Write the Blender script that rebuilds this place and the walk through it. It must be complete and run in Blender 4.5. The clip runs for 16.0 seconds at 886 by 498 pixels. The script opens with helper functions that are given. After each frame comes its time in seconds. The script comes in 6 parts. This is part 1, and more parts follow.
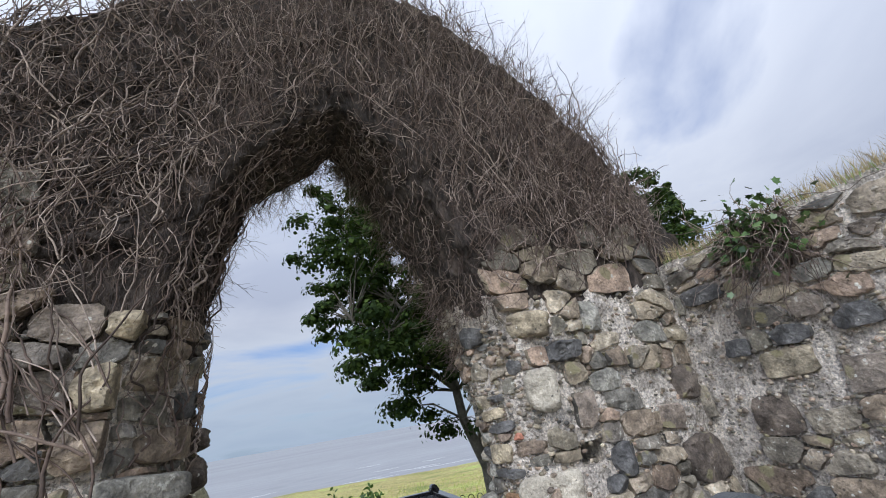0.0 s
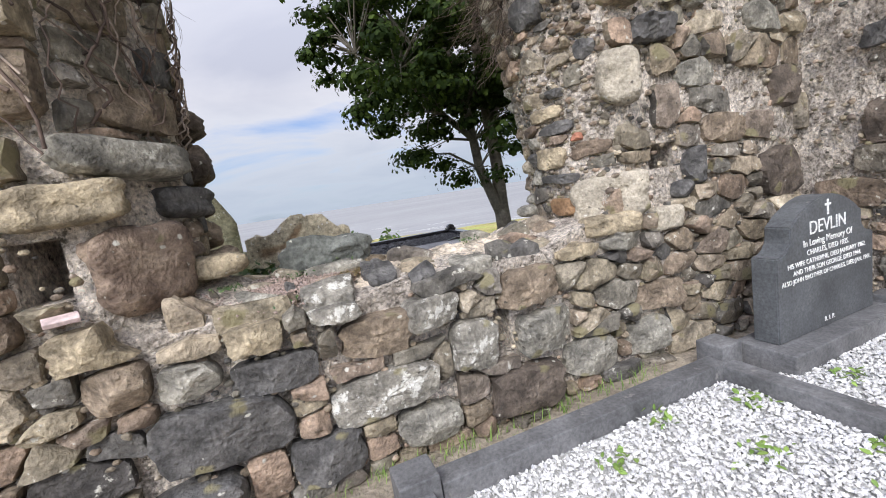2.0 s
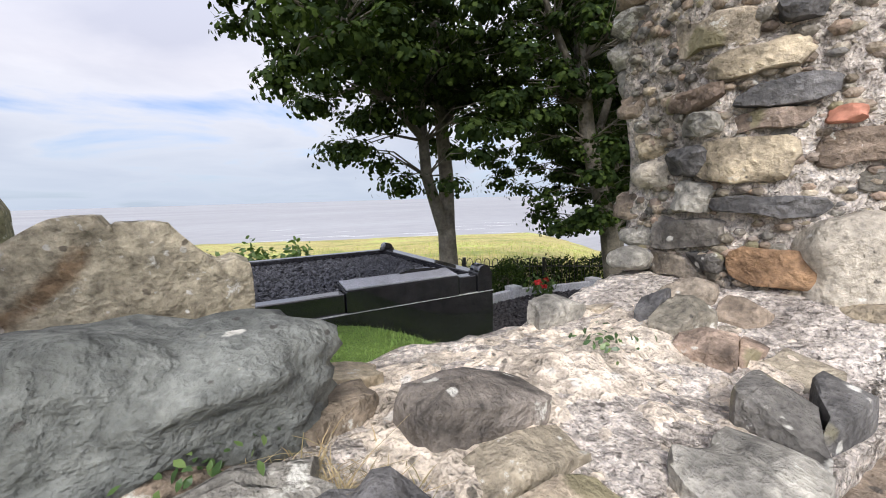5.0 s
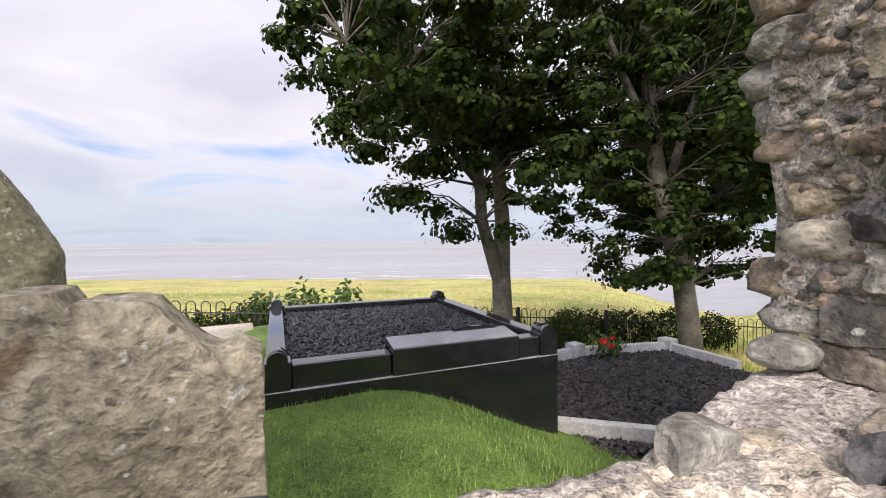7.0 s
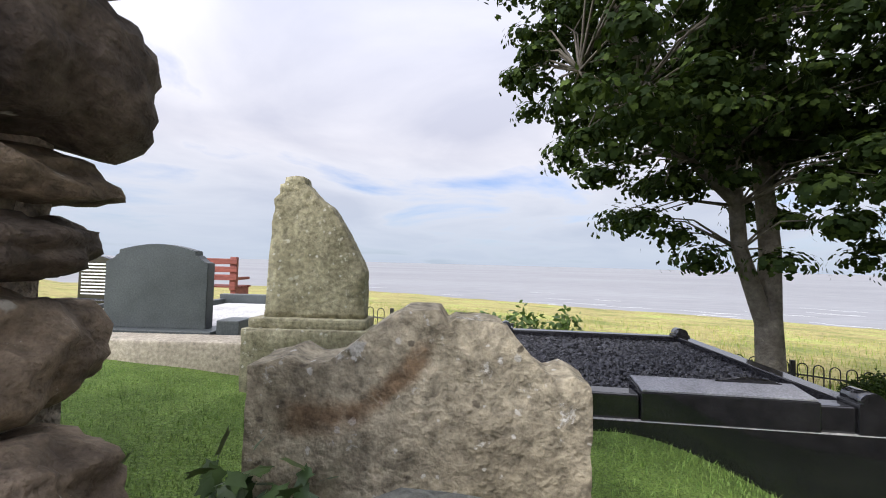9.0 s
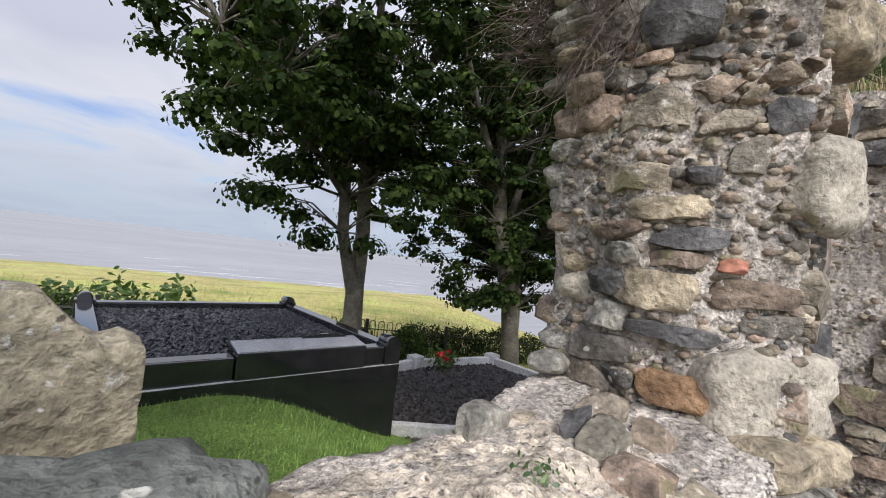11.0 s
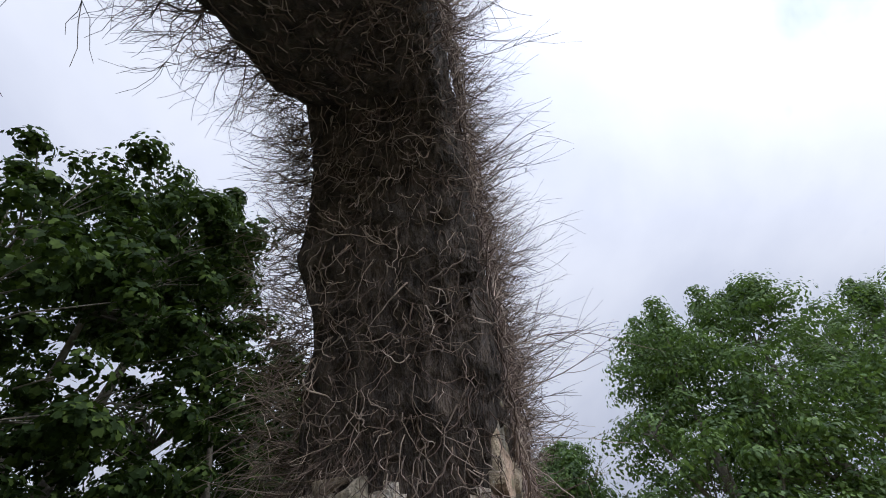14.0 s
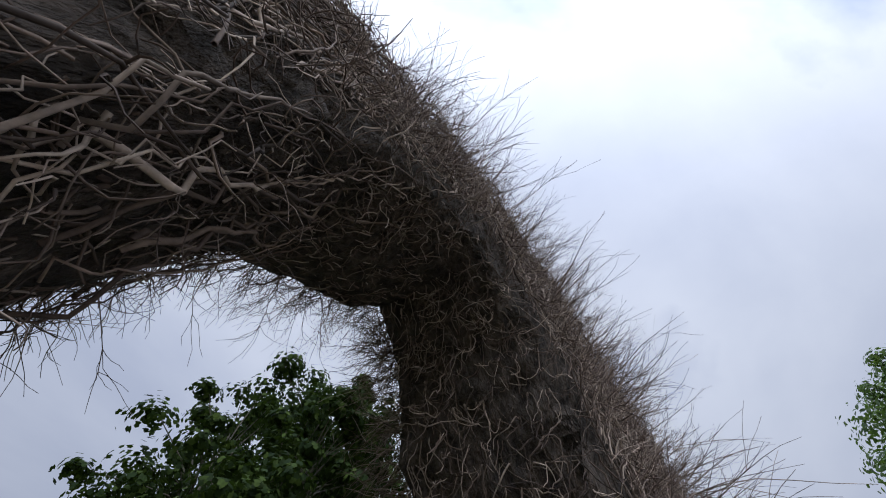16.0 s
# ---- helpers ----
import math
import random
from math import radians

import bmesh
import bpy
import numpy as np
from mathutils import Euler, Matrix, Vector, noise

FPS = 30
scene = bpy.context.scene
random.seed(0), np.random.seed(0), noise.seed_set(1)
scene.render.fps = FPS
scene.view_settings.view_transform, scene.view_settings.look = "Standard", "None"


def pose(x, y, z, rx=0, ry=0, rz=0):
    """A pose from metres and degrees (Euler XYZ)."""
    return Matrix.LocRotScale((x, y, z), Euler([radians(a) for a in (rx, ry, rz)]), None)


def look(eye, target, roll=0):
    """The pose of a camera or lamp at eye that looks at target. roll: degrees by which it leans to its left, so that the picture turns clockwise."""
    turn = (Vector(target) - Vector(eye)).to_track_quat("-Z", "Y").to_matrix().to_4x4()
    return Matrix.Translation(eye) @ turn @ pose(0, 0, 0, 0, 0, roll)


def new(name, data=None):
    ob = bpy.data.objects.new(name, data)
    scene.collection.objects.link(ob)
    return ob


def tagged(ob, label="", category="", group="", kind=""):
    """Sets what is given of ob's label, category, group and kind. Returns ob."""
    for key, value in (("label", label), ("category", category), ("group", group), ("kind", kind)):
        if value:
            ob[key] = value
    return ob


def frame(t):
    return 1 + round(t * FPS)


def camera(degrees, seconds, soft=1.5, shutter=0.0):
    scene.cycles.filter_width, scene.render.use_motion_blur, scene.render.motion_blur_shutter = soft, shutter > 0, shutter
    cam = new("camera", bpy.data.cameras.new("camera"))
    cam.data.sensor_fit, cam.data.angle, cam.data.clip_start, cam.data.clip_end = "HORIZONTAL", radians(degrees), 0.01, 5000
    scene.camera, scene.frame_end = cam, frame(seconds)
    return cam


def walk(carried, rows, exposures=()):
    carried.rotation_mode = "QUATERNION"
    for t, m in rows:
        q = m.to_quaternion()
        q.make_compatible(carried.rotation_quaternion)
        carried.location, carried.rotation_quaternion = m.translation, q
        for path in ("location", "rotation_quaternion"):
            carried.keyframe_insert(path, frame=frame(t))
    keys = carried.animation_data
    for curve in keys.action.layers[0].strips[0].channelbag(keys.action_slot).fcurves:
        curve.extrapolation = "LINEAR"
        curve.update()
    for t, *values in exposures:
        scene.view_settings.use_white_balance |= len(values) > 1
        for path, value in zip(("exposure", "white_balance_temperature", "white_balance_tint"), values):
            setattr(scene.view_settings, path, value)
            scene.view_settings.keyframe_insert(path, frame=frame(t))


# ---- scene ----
cam = camera(95.6, 16.0, soft=1.0)
PATH = [
    (0, (0.6176, 0.6063, 1.5470), (1.4332, 2.2618, 2.3180), -10.07),
    (0.5, (0.6802, 0.7313, 1.3795), (1.5884, 2.4601, 1.8112), -8.95),
    (1, (0.6694, 0.8473, 1.2595), (1.5353, 2.6476, 1.3551), -8.50),
    (1.5, (0.6028, 1.0664, 1.2080), (1.3782, 2.9040, 1.0592), -8.89),
    (2, (0.6091, 1.3273, 1.1680), (1.3053, 3.1817, 0.8915), -8.80),
    (2.5, (0.6283, 1.6682, 1.1667), (1.2878, 3.5285, 0.8440), -8.52),
    (3, (0.6476, 1.9988, 1.1764), (1.3325, 3.8467, 0.8361), -8.12),
    (3.5, (0.6888, 2.3016, 1.1678), (1.4448, 4.1214, 0.8259), -7.50),
    (4, (0.7516, 2.5704, 1.1872), (1.6351, 4.3354, 0.8646), -5.94),
    (4.2, (0.7608, 2.6524, 1.1783), (1.7017, 4.3885, 0.8614), -4.99),
    (6.3, (0.9562, 3.1600, 1.2197), (2.2013, 4.7166, 1.0574), 0.74),
    (6.5, (0.9642, 3.1699, 1.2248), (2.1710, 4.7583, 1.0815), 0.20),
    (7, (0.9401, 3.2141, 1.2412), (1.8646, 4.9871, 1.1981), -0.27),
    (7.5, (0.8408, 3.2466, 1.2627), (1.3166, 5.1888, 1.3027), -0.10),
    (8, (0.7519, 3.2474, 1.2623), (0.7764, 5.2457, 1.3412), 0.69),
    (8.2, (0.7333, 3.2668, 1.2545), (0.6085, 5.2612, 1.3379), 0.67),
    (10.3, (0.7348, 3.0939, 1.2620), (1.4616, 4.9572, 1.2540), 4.23),
    (10.5, (0.7635, 3.0700, 1.2878), (1.7445, 4.8126, 1.2613), 3.78),
    (11, (0.7722, 3.0278, 1.2806), (2.2498, 4.3746, 1.3345), 6.76),
    (11.5, (0.8307, 3.0084, 1.4060), (2.5672, 3.9743, 1.6330), 6.87),
    (12, (0.8469, 2.9947, 1.5159), (2.6537, 3.7008, 2.0025), 5.60),
    (12.5, (0.8433, 2.9897, 1.5900), (2.5942, 3.4941, 2.4144), 3.23),
    (13, (0.7970, 2.9633, 1.6638), (2.3876, 3.3291, 2.8196), 0.78),
    (13.5, (0.7350, 2.9796, 1.7008), (2.1010, 3.2089, 3.1435), -1.84),
    (14, (0.5470, 2.9164, 1.7566), (1.7918, 3.1385, 3.3061), -2.15),
    (14.5, (0.4317, 2.8775, 1.7839), (1.5152, 3.0729, 3.4536), -3.59),
    (15, (0.4236, 2.8665, 1.7821), (1.3480, 3.0693, 3.5441), -4.68),
    (15.5, (0.4249, 2.8272, 1.7735), (1.1899, 3.0742, 3.6049), -4.49),
    (16, (0.4871, 2.6384, 1.8270), (1.0091, 3.1437, 3.6903), 8.62),
]
walk(cam, [(t, look(eye, target, roll)) for t, eye, target, roll in PATH], [(0.0, -0.4, 5900, 6), (1.0, -0.12, 6400, 9), (2.0, -0.1, 6450, 9), (4.0, 0.04, 6400, 9), (7.0, 0.15, 6800, 13), (8.0, 0.1, 6500, 10), (10.5, -0.1, 6500, 10), (11.0, -0.15, 6450, 9), (12.0, 0.5, 6700, 12), (12.5, 0.6, 6700, 12), (13.0, 0.35, 6450, 10), (13.5, -0.1, 6200, 8), (14.5, -0.75, 5950, 8), (16.0, -0.85, 5850, 7)])

# ---- world and sun: bright broken overcast over the sea ----
world = bpy.data.worlds.new("sky")
scene.world = world
world.use_nodes = True
wn, wl = world.node_tree.nodes, world.node_tree.links
wn.clear()


def wnode(kind, **kw):
    n = wn.new(kind)
    for k, v in kw.items():
        if k == "op":
            n.operation = v
        elif k == "blend":
            n.blend_type = v
        elif k == "dtype":
            n.data_type = v
    return n


w_out, w_bg = wnode("ShaderNodeOutputWorld"), wnode("ShaderNodeBackground")
w_sky = wnode("ShaderNodeTexSky")
w_sky.sky_type, w_sky.sun_disc = "NISHITA", False
w_sky.sun_elevation, w_sky.sun_rotation = radians(40), radians(217)
w_tc, w_sep = wnode("ShaderNodeTexCoord"), wnode("ShaderNodeSeparateXYZ")
wl.new(w_tc.outputs["Generated"], w_sep.inputs[0])
w_add, w_max = wnode("ShaderNodeMath", op="ADD"), wnode("ShaderNodeMath", op="MAXIMUM")
wl.new(w_sep.outputs[2], w_max.inputs[0])
w_max.inputs[1].default_value = 0.0
wl.new(w_max.outputs[0], w_add.inputs[0])
w_add.inputs[1].default_value = 0.14
w_div = wnode("ShaderNodeVectorMath", op="DIVIDE")
w_comb = wnode("ShaderNodeCombineXYZ")
for i in range(3):
    wl.new(w_add.outputs[0], w_comb.inputs[i])
wl.new(w_tc.outputs["Generated"], w_div.inputs[0])
wl.new(w_comb.outputs[0], w_div.inputs[1])
w_no = wnode("ShaderNodeTexNoise")
wl.new(w_div.outputs[0], w_no.inputs["Vector"])
w_no.inputs["Scale"].default_value, w_no.inputs["Detail"].default_value, w_no.inputs["Roughness"].default_value = 0.75, 7, 0.52
w_no.inputs["Distortion"].default_value = 0.4
w_cov = wnode("ShaderNodeValToRGB")
w_cov.color_ramp.elements[0].position, w_cov.color_ramp.elements[0].color = 0.33, (0, 0, 0, 1)
w_cov.color_ramp.elements[1].position, w_cov.color_ramp.elements[1].color = 0.46, (1, 1, 1, 1)
wl.new(w_no.outputs["Fac"], w_cov.inputs[0])
w_shade = wnode("ShaderNodeValToRGB")
w_shade.color_ramp.elements[0].position, w_shade.color_ramp.elements[0].color = 0.40, (0.91, 0.905, 0.985, 1)
w_shade.color_ramp.elements[1].position, w_shade.color_ramp.elements[1].color = 0.68, (0.62, 0.64, 0.77, 1)
wl.new(w_no.outputs["Fac"], w_shade.inputs[0])
w_blue = wnode("ShaderNodeMix", dtype="RGBA", blend="MULTIPLY")
w_blue.inputs[0].default_value = 1.0
wl.new(w_sky.outputs[0], w_blue.inputs[6])
w_blue.inputs[7].default_value = (0.11, 0.122, 0.165, 1)
w_mix = wnode("ShaderNodeMix", dtype="RGBA")
wl.new(w_cov.outputs[0], w_mix.inputs[0])
wl.new(w_blue.outputs[2], w_mix.inputs[6])
wl.new(w_shade.outputs[0], w_mix.inputs[7])
w_grad = wnode("ShaderNodeMath", op="MULTIPLY_ADD")
wl.new(w_max.outputs[0], w_grad.inputs[0])
w_grad.inputs[1].default_value, w_grad.inputs[2].default_value = 0.9, 0.78
# the cloud is brightest round the veiled sun
w_dot, w_pos, w_pow, w_glow = wnode("ShaderNodeVectorMath", op="DOT_PRODUCT"), wnode("ShaderNodeMath", op="MAXIMUM"), wnode("ShaderNodeMath", op="POWER"), wnode("ShaderNodeMath", op="MULTIPLY_ADD")
wl.new(w_tc.outputs["Generated"], w_dot.inputs[0])
w_dot.inputs[1].default_value = Vector((-15, -14, 17)).normalized()
wl.new(w_dot.outputs["Value"], w_pos.inputs[0])
w_pos.inputs[1].default_value = 0.0
wl.new(w_pos.outputs[0], w_pow.inputs[0])
w_pow.inputs[1].default_value = 3.0
wl.new(w_pow.outputs[0], w_glow.inputs[0])
w_glow.inputs[1].default_value = 2.5
wl.new(w_grad.outputs[0], w_glow.inputs[2])
wl.new(w_glow.outputs[0], w_bg.inputs[1])
w_low, w_haze = wnode("ShaderNodeMapRange"), wnode("ShaderNodeMix", dtype="RGBA")
wl.new(w_max.outputs[0], w_low.inputs["Value"])
w_low.inputs["From Min"].default_value, w_low.inputs["From Max"].default_value = 0.0, 0.26
w_low.inputs["To Min"].default_value, w_low.inputs["To Max"].default_value = 0.8, 0.0
wl.new(w_low.outputs[0], w_haze.inputs[0])
wl.new(w_mix.outputs[2], w_haze.inputs[6])
w_haze.inputs[7].default_value = (0.70, 0.82, 1.0, 1)
wl.new(w_haze.outputs[2], w_bg.inputs[0])
wl.new(w_bg.outputs[0], w_out.inputs[0])

sun = new("sun", bpy.data.lights.new("sun", "SUN"))
sun.data.energy, sun.data.angle, sun.data.color = 3.0, radians(18), (1.0, 0.96, 0.9)
sun.matrix_world = look((0, 0, 30), (13, 17, 30 - 18))


# ---- materials ----
def surf(name, cols, rnd="", grain=40.0, stain=3.0, stain_amt=0.35, lichen=None, rough=0.9, bump=0.5, bump_d=0.01,
         metal=0.0, spec=0.4, stretch=None, grain_amt=0.35, spots=None):
    m = bpy.data.materials.new(name)
    m.use_nodes = True
    nt = m.node_tree
    N, L = nt.nodes, nt.links
    b = N["Principled BSDF"]
    b.inputs["Roughness"].default_value, b.inputs["Metallic"].default_value = rough, metal
    b.inputs["Specular IOR Level"].default_value = spec
    tc = N.new("ShaderNodeTexCoord")
    vec = tc.outputs["Object"]
    ramp = N.new("ShaderNodeValToRGB")
    el = ramp.color_ramp.elements
    while len(el) < len(cols):
        el.new(0.5)
    for i, c in enumerate(cols):
        el[i].position = i / max(1, len(cols) - 1)
        el[i].color = (*c, 1)
    if rnd == "object":
        o = N.new("ShaderNodeObjectInfo")
        val = o.outputs["Random"]
    elif rnd == "island":
        o = N.new("ShaderNodeNewGeometry")
        val = o.outputs["Random Per Island"]
    else:
        val = None
    if val is not None:
        sc = N.new("ShaderNodeMath")
        sc.operation = "MULTIPLY"
        L.new(val, sc.inputs[0])
        sc.inputs[1].default_value = 37.0
        va = N.new("ShaderNodeVectorMath")
        va.operation = "ADD"
        L.new(vec, va.inputs[0])
        L.new(sc.outputs[0], va.inputs[1])
        vec = va.outputs[0]
    if stretch:
        mp = N.new("ShaderNodeMapping")
        mp.inputs["Scale"].default_value = stretch
        L.new(vec, mp.inputs["Vector"])
        vec = mp.outputs[0]

    def noise_of(scale, detail=6.0, rg=0.6):
        n = N.new("ShaderNodeTexNoise")
        L.new(vec, n.inputs["Vector"])
        n.inputs["Scale"].default_value, n.inputs["Detail"].default_value, n.inputs["Roughness"].default_value = scale, detail, rg
        return n.outputs["Fac"]

    n_st, n_gr = noise_of(stain, 5.0), noise_of(grain, 6.0, 0.65)
    L.new(val if val is not None else n_st, ramp.inputs[0])
    col = ramp.outputs[0]

    def scaled(fac, lo, hi, a=0.3, z=0.7):
        r = N.new("ShaderNodeMapRange")
        r.inputs["From Min"].default_value, r.inputs["From Max"].default_value = a, z
        r.inputs["To Min"].default_value, r.inputs["To Max"].default_value = lo, hi
        L.new(fac, r.inputs["Value"])
        return r.outputs[0]

    def times(c, f):
        x = N.new("ShaderNodeMix")
        x.data_type, x.blend_type = "RGBA", "MULTIPLY"
        x.inputs[0].default_value = 1.0
        L.new(c, x.inputs[6])
        L.new(f, x.inputs[7])
        return x.outputs[2]

    col = times(col, scaled(n_st, 1 - stain_amt, 1 + stain_amt))
    col = times(col, scaled(n_gr, 1 - grain_amt, 1 + grain_amt))
    if lichen:
        lc, amount, ls = lichen
        x = N.new("ShaderNodeMix")
        x.data_type = "RGBA"
        f = scaled(noise_of(ls, 8.0, 0.7), 0, 1, amount, amount + 0.05)
        L.new(f, x.inputs[0])
        L.new(col, x.inputs[6])
        x.inputs[7].default_value = (*lc, 1)
        col = x.outputs[2]
    if spots:
        for pc, ps, thr in spots:
            vo = N.new("ShaderNodeTexVoronoi")
            vo.inputs["Scale"].default_value = ps
            wob = N.new("ShaderNodeVectorMath")
            wob.operation = "MULTIPLY_ADD"
            wn_ = N.new("ShaderNodeTexNoise")
            wn_.inputs["Scale"].default_value, wn_.inputs["Detail"].default_value = ps * 2.2, 3.0
            L.new(vec, wn_.inputs["Vector"])
            L.new(wn_.outputs["Color"], wob.inputs[0])
            wob.inputs[1].default_value = (0.5 / ps,) * 3
            L.new(vec, wob.inputs[2])
            L.new(wob.outputs[0], vo.inputs["Vector"])
            sp = N.new("ShaderNodeSeparateColor")
            L.new(vo.outputs["Color"], sp.inputs[0])
            sz = N.new("ShaderNodeMath")
            sz.operation = "MULTIPLY_ADD"
            L.new(sp.outputs[0], sz.inputs[0])
            sz.inputs[1].default_value, sz.inputs[2].default_value = 0.5, thr
            df = N.new("ShaderNodeMath")
            df.operation = "SUBTRACT"
            L.new(sz.outputs[0], df.inputs[0])
            L.new(vo.outputs["Distance"], df.inputs[1])
            x = N.new("ShaderNodeMix")
            x.data_type = "RGBA"
            L.new(scaled(df.outputs[0], 0, 0.85, 0.0, 0.08), x.inputs[0])
            L.new(col, x.inputs[6])
            x.inputs[7].default_value = (*pc, 1)
            col = x.outputs[2]
    L.new(col, b.inputs["Base Color"])
    if bump:
        bp = N.new("ShaderNodeBump")
        bp.inputs["Strength"].default_value, bp.inputs["Distance"].default_value = bump, bump_d
        L.new(n_gr, bp.inputs["Height"])
        b2 = N.new("ShaderNodeBump")
        b2.inputs["Strength"].default_value, b2.inputs["Distance"].default_value = bump, bump_d * 3
        L.new(noise_of(grain * 0.3, 4.0), b2.inputs["Height"])
        L.new(bp.outputs[0], b2.inputs["Normal"])
        L.new(b2.outputs[0], b.inputs["Normal"])
    return m


RUBBLE = [(0.065, 0.06, 0.056), (0.30, 0.255, 0.18), (0.17, 0.125, 0.092), (0.42, 0.355, 0.26), (0.105, 0.10, 0.094), (0.24, 0.215, 0.165), (0.33, 0.24, 0.175), (0.14, 0.135, 0.12)]
LICH = (0.56, 0.54, 0.47)
SPOTS = (((0.23, 0.205, 0.115), 6, -0.12), ((0.60, 0.58, 0.51), 19, -0.25), ((0.05, 0.045, 0.038), 26, -0.27))
M_stone = surf("rubble_stone", RUBBLE, "object", 55, 8, 0.7, (LICH, 0.615, 16), 0.92, 0.75, 0.013, grain_amt=0.42, spots=SPOTS)
M_stone_j = surf("rubble_stone_joined", RUBBLE, "island", 55, 8, 0.7, (LICH, 0.615, 16), 0.92, 0.75, 0.013, grain_amt=0.42, spots=SPOTS)
STONES = {
    "red": surf("red_sandstone", [(0.25, 0.155, 0.12), (0.235, 0.205, 0.15)], "", 55, 8, 0.7, (LICH, 0.670, 18), 0.92, 0.75, 0.013, grain_amt=0.42, spots=SPOTS),
    "tan": surf("tan_stone", [(0.256, 0.211, 0.147), (0.384, 0.320, 0.218)], "", 55, 8, 0.7, (LICH, 0.640, 16), 0.92, 0.75, 0.013, grain_amt=0.42, spots=SPOTS),
    "dark": surf("dark_basalt", [(0.070, 0.068, 0.067), (0.128, 0.122, 0.115)], "", 55, 8, 0.7, (LICH, 0.680, 18), 0.92, 0.75, 0.013, grain_amt=0.42, spots=SPOTS),
    "grey": surf("grey_stone", [(0.185, 0.178, 0.158), (0.315, 0.292, 0.24)], "", 55, 8, 0.7, (LICH, 0.610, 14), 0.92, 0.75, 0.013, grain_amt=0.42, spots=SPOTS),
    "brown": surf("brown_stone", [(0.179, 0.134, 0.096), (0.269, 0.218, 0.160)], "", 55, 8, 0.7, (LICH, 0.650, 16), 0.92, 0.75, 0.013, grain_amt=0.42, spots=SPOTS),
    "darkbrown": surf("dark_brown_stone", [(0.090, 0.070, 0.058), (0.141, 0.115, 0.090)], "", 55, 8, 0.7, (LICH, 0.690, 16), 0.92, 0.75, 0.013, grain_amt=0.42, spots=SPOTS),
    "white": surf("lichened_stone", [(0.19, 0.182, 0.16), (0.29, 0.265, 0.22)], "", 60, 7, 0.5, ((0.66, 0.645, 0.59), 0.535, 11), 0.92, 0.75, 0.013, grain_amt=0.42, spots=SPOTS),
    "pale": surf("pale_sandstone", [(0.36, 0.32, 0.25), (0.46, 0.41, 0.33)], "", 55, 6, 0.35, (LICH, 0.68, 14), 0.92, 0.75, 0.013, grain_amt=0.38, spots=SPOTS),
    "orange": surf("orange_brown_stone", [(0.218, 0.122, 0.064), (0.320, 0.205, 0.115)], "", 55, 6, 0.4, (LICH, 0.70, 14), 0.92, 0.75, 0.013, grain_amt=0.42),
    "slate": surf("blue_grey_slate_boulder", [(0.10, 0.108, 0.10), (0.17, 0.175, 0.155)], "", 45, 6, 0.5, (LICH, 0.66, 12), 0.9, 1.0, 0.01, grain_amt=0.38, spots=SPOTS),
    "brick": surf("old_brick", [(0.461, 0.192, 0.115), (0.358, 0.166, 0.115)], "", 30, 6, 0.2),
}
# the dark spots paint the shade of small cavities into the mortar
M_mortar = surf("lime_mortar", [(0.40, 0.34, 0.285), (0.60, 0.53, 0.455), (0.70, 0.63, 0.56)], "", 55, 5, 0.45, ((0.11, 0.092, 0.07), 0.61, 11), 0.95, 1.0, 0.026, grain_amt=0.65, spots=(((0.12, 0.10, 0.08), 22, -0.24), ((0.64, 0.59, 0.53), 40, -0.2)))
M_cement = surf("sill_mortar", [(0.46, 0.385, 0.29), (0.66, 0.565, 0.45), (0.54, 0.45, 0.35)], "", 40, 6, 0.4, ((0.24, 0.22, 0.15), 0.62, 7), 0.95, 1.0, 0.02, grain_amt=0.55, spots=(((0.10, 0.09, 0.07), 30, -0.2), ((0.66, 0.62, 0.55), 22, -0.18)))
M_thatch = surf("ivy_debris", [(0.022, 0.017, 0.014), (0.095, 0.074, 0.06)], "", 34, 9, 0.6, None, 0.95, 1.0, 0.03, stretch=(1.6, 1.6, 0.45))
M_stem = surf("bare_ivy_stem", [(0.035, 0.025, 0.02), (0.125, 0.088, 0.07), (0.42, 0.34, 0.28), (0.055, 0.037, 0.03), (0.19, 0.14, 0.11), (0.08, 0.055, 0.044)], "island", 30, 4, 0.3, None, 0.85, 0.3, 0.003)
M_bark = surf("sycamore_bark", [(0.08, 0.07, 0.056), (0.155, 0.138, 0.11)], "", 18, 3, 0.35, ((0.26, 0.26, 0.2), 0.64, 6), 0.9, 0.8, 0.02)
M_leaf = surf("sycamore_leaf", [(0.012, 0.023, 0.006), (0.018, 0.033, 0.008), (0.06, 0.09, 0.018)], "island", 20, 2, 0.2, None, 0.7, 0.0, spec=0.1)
M_leaf_far = surf("ash_leaf", [(0.025, 0.05, 0.016), (0.055, 0.10, 0.026), (0.13, 0.20, 0.05)], "island", 20, 2, 0.2, None, 0.6, 0.0)


def let_through(m, colour, share):
    """Leaves pass part of the light that falls on their far side."""
    N, L = m.node_tree.nodes, m.node_tree.links
    tl, mx = N.new("ShaderNodeBsdfTranslucent"), N.new("ShaderNodeMixShader")
    tl.inputs["Color"].default_value = (*colour, 1)
    mx.inputs[0].default_value = share
    L.new(N["Principled BSDF"].outputs[0], mx.inputs[1])
    L.new(tl.outputs[0], mx.inputs[2])
    L.new(mx.outputs[0], N["Material Output"].inputs["Surface"])


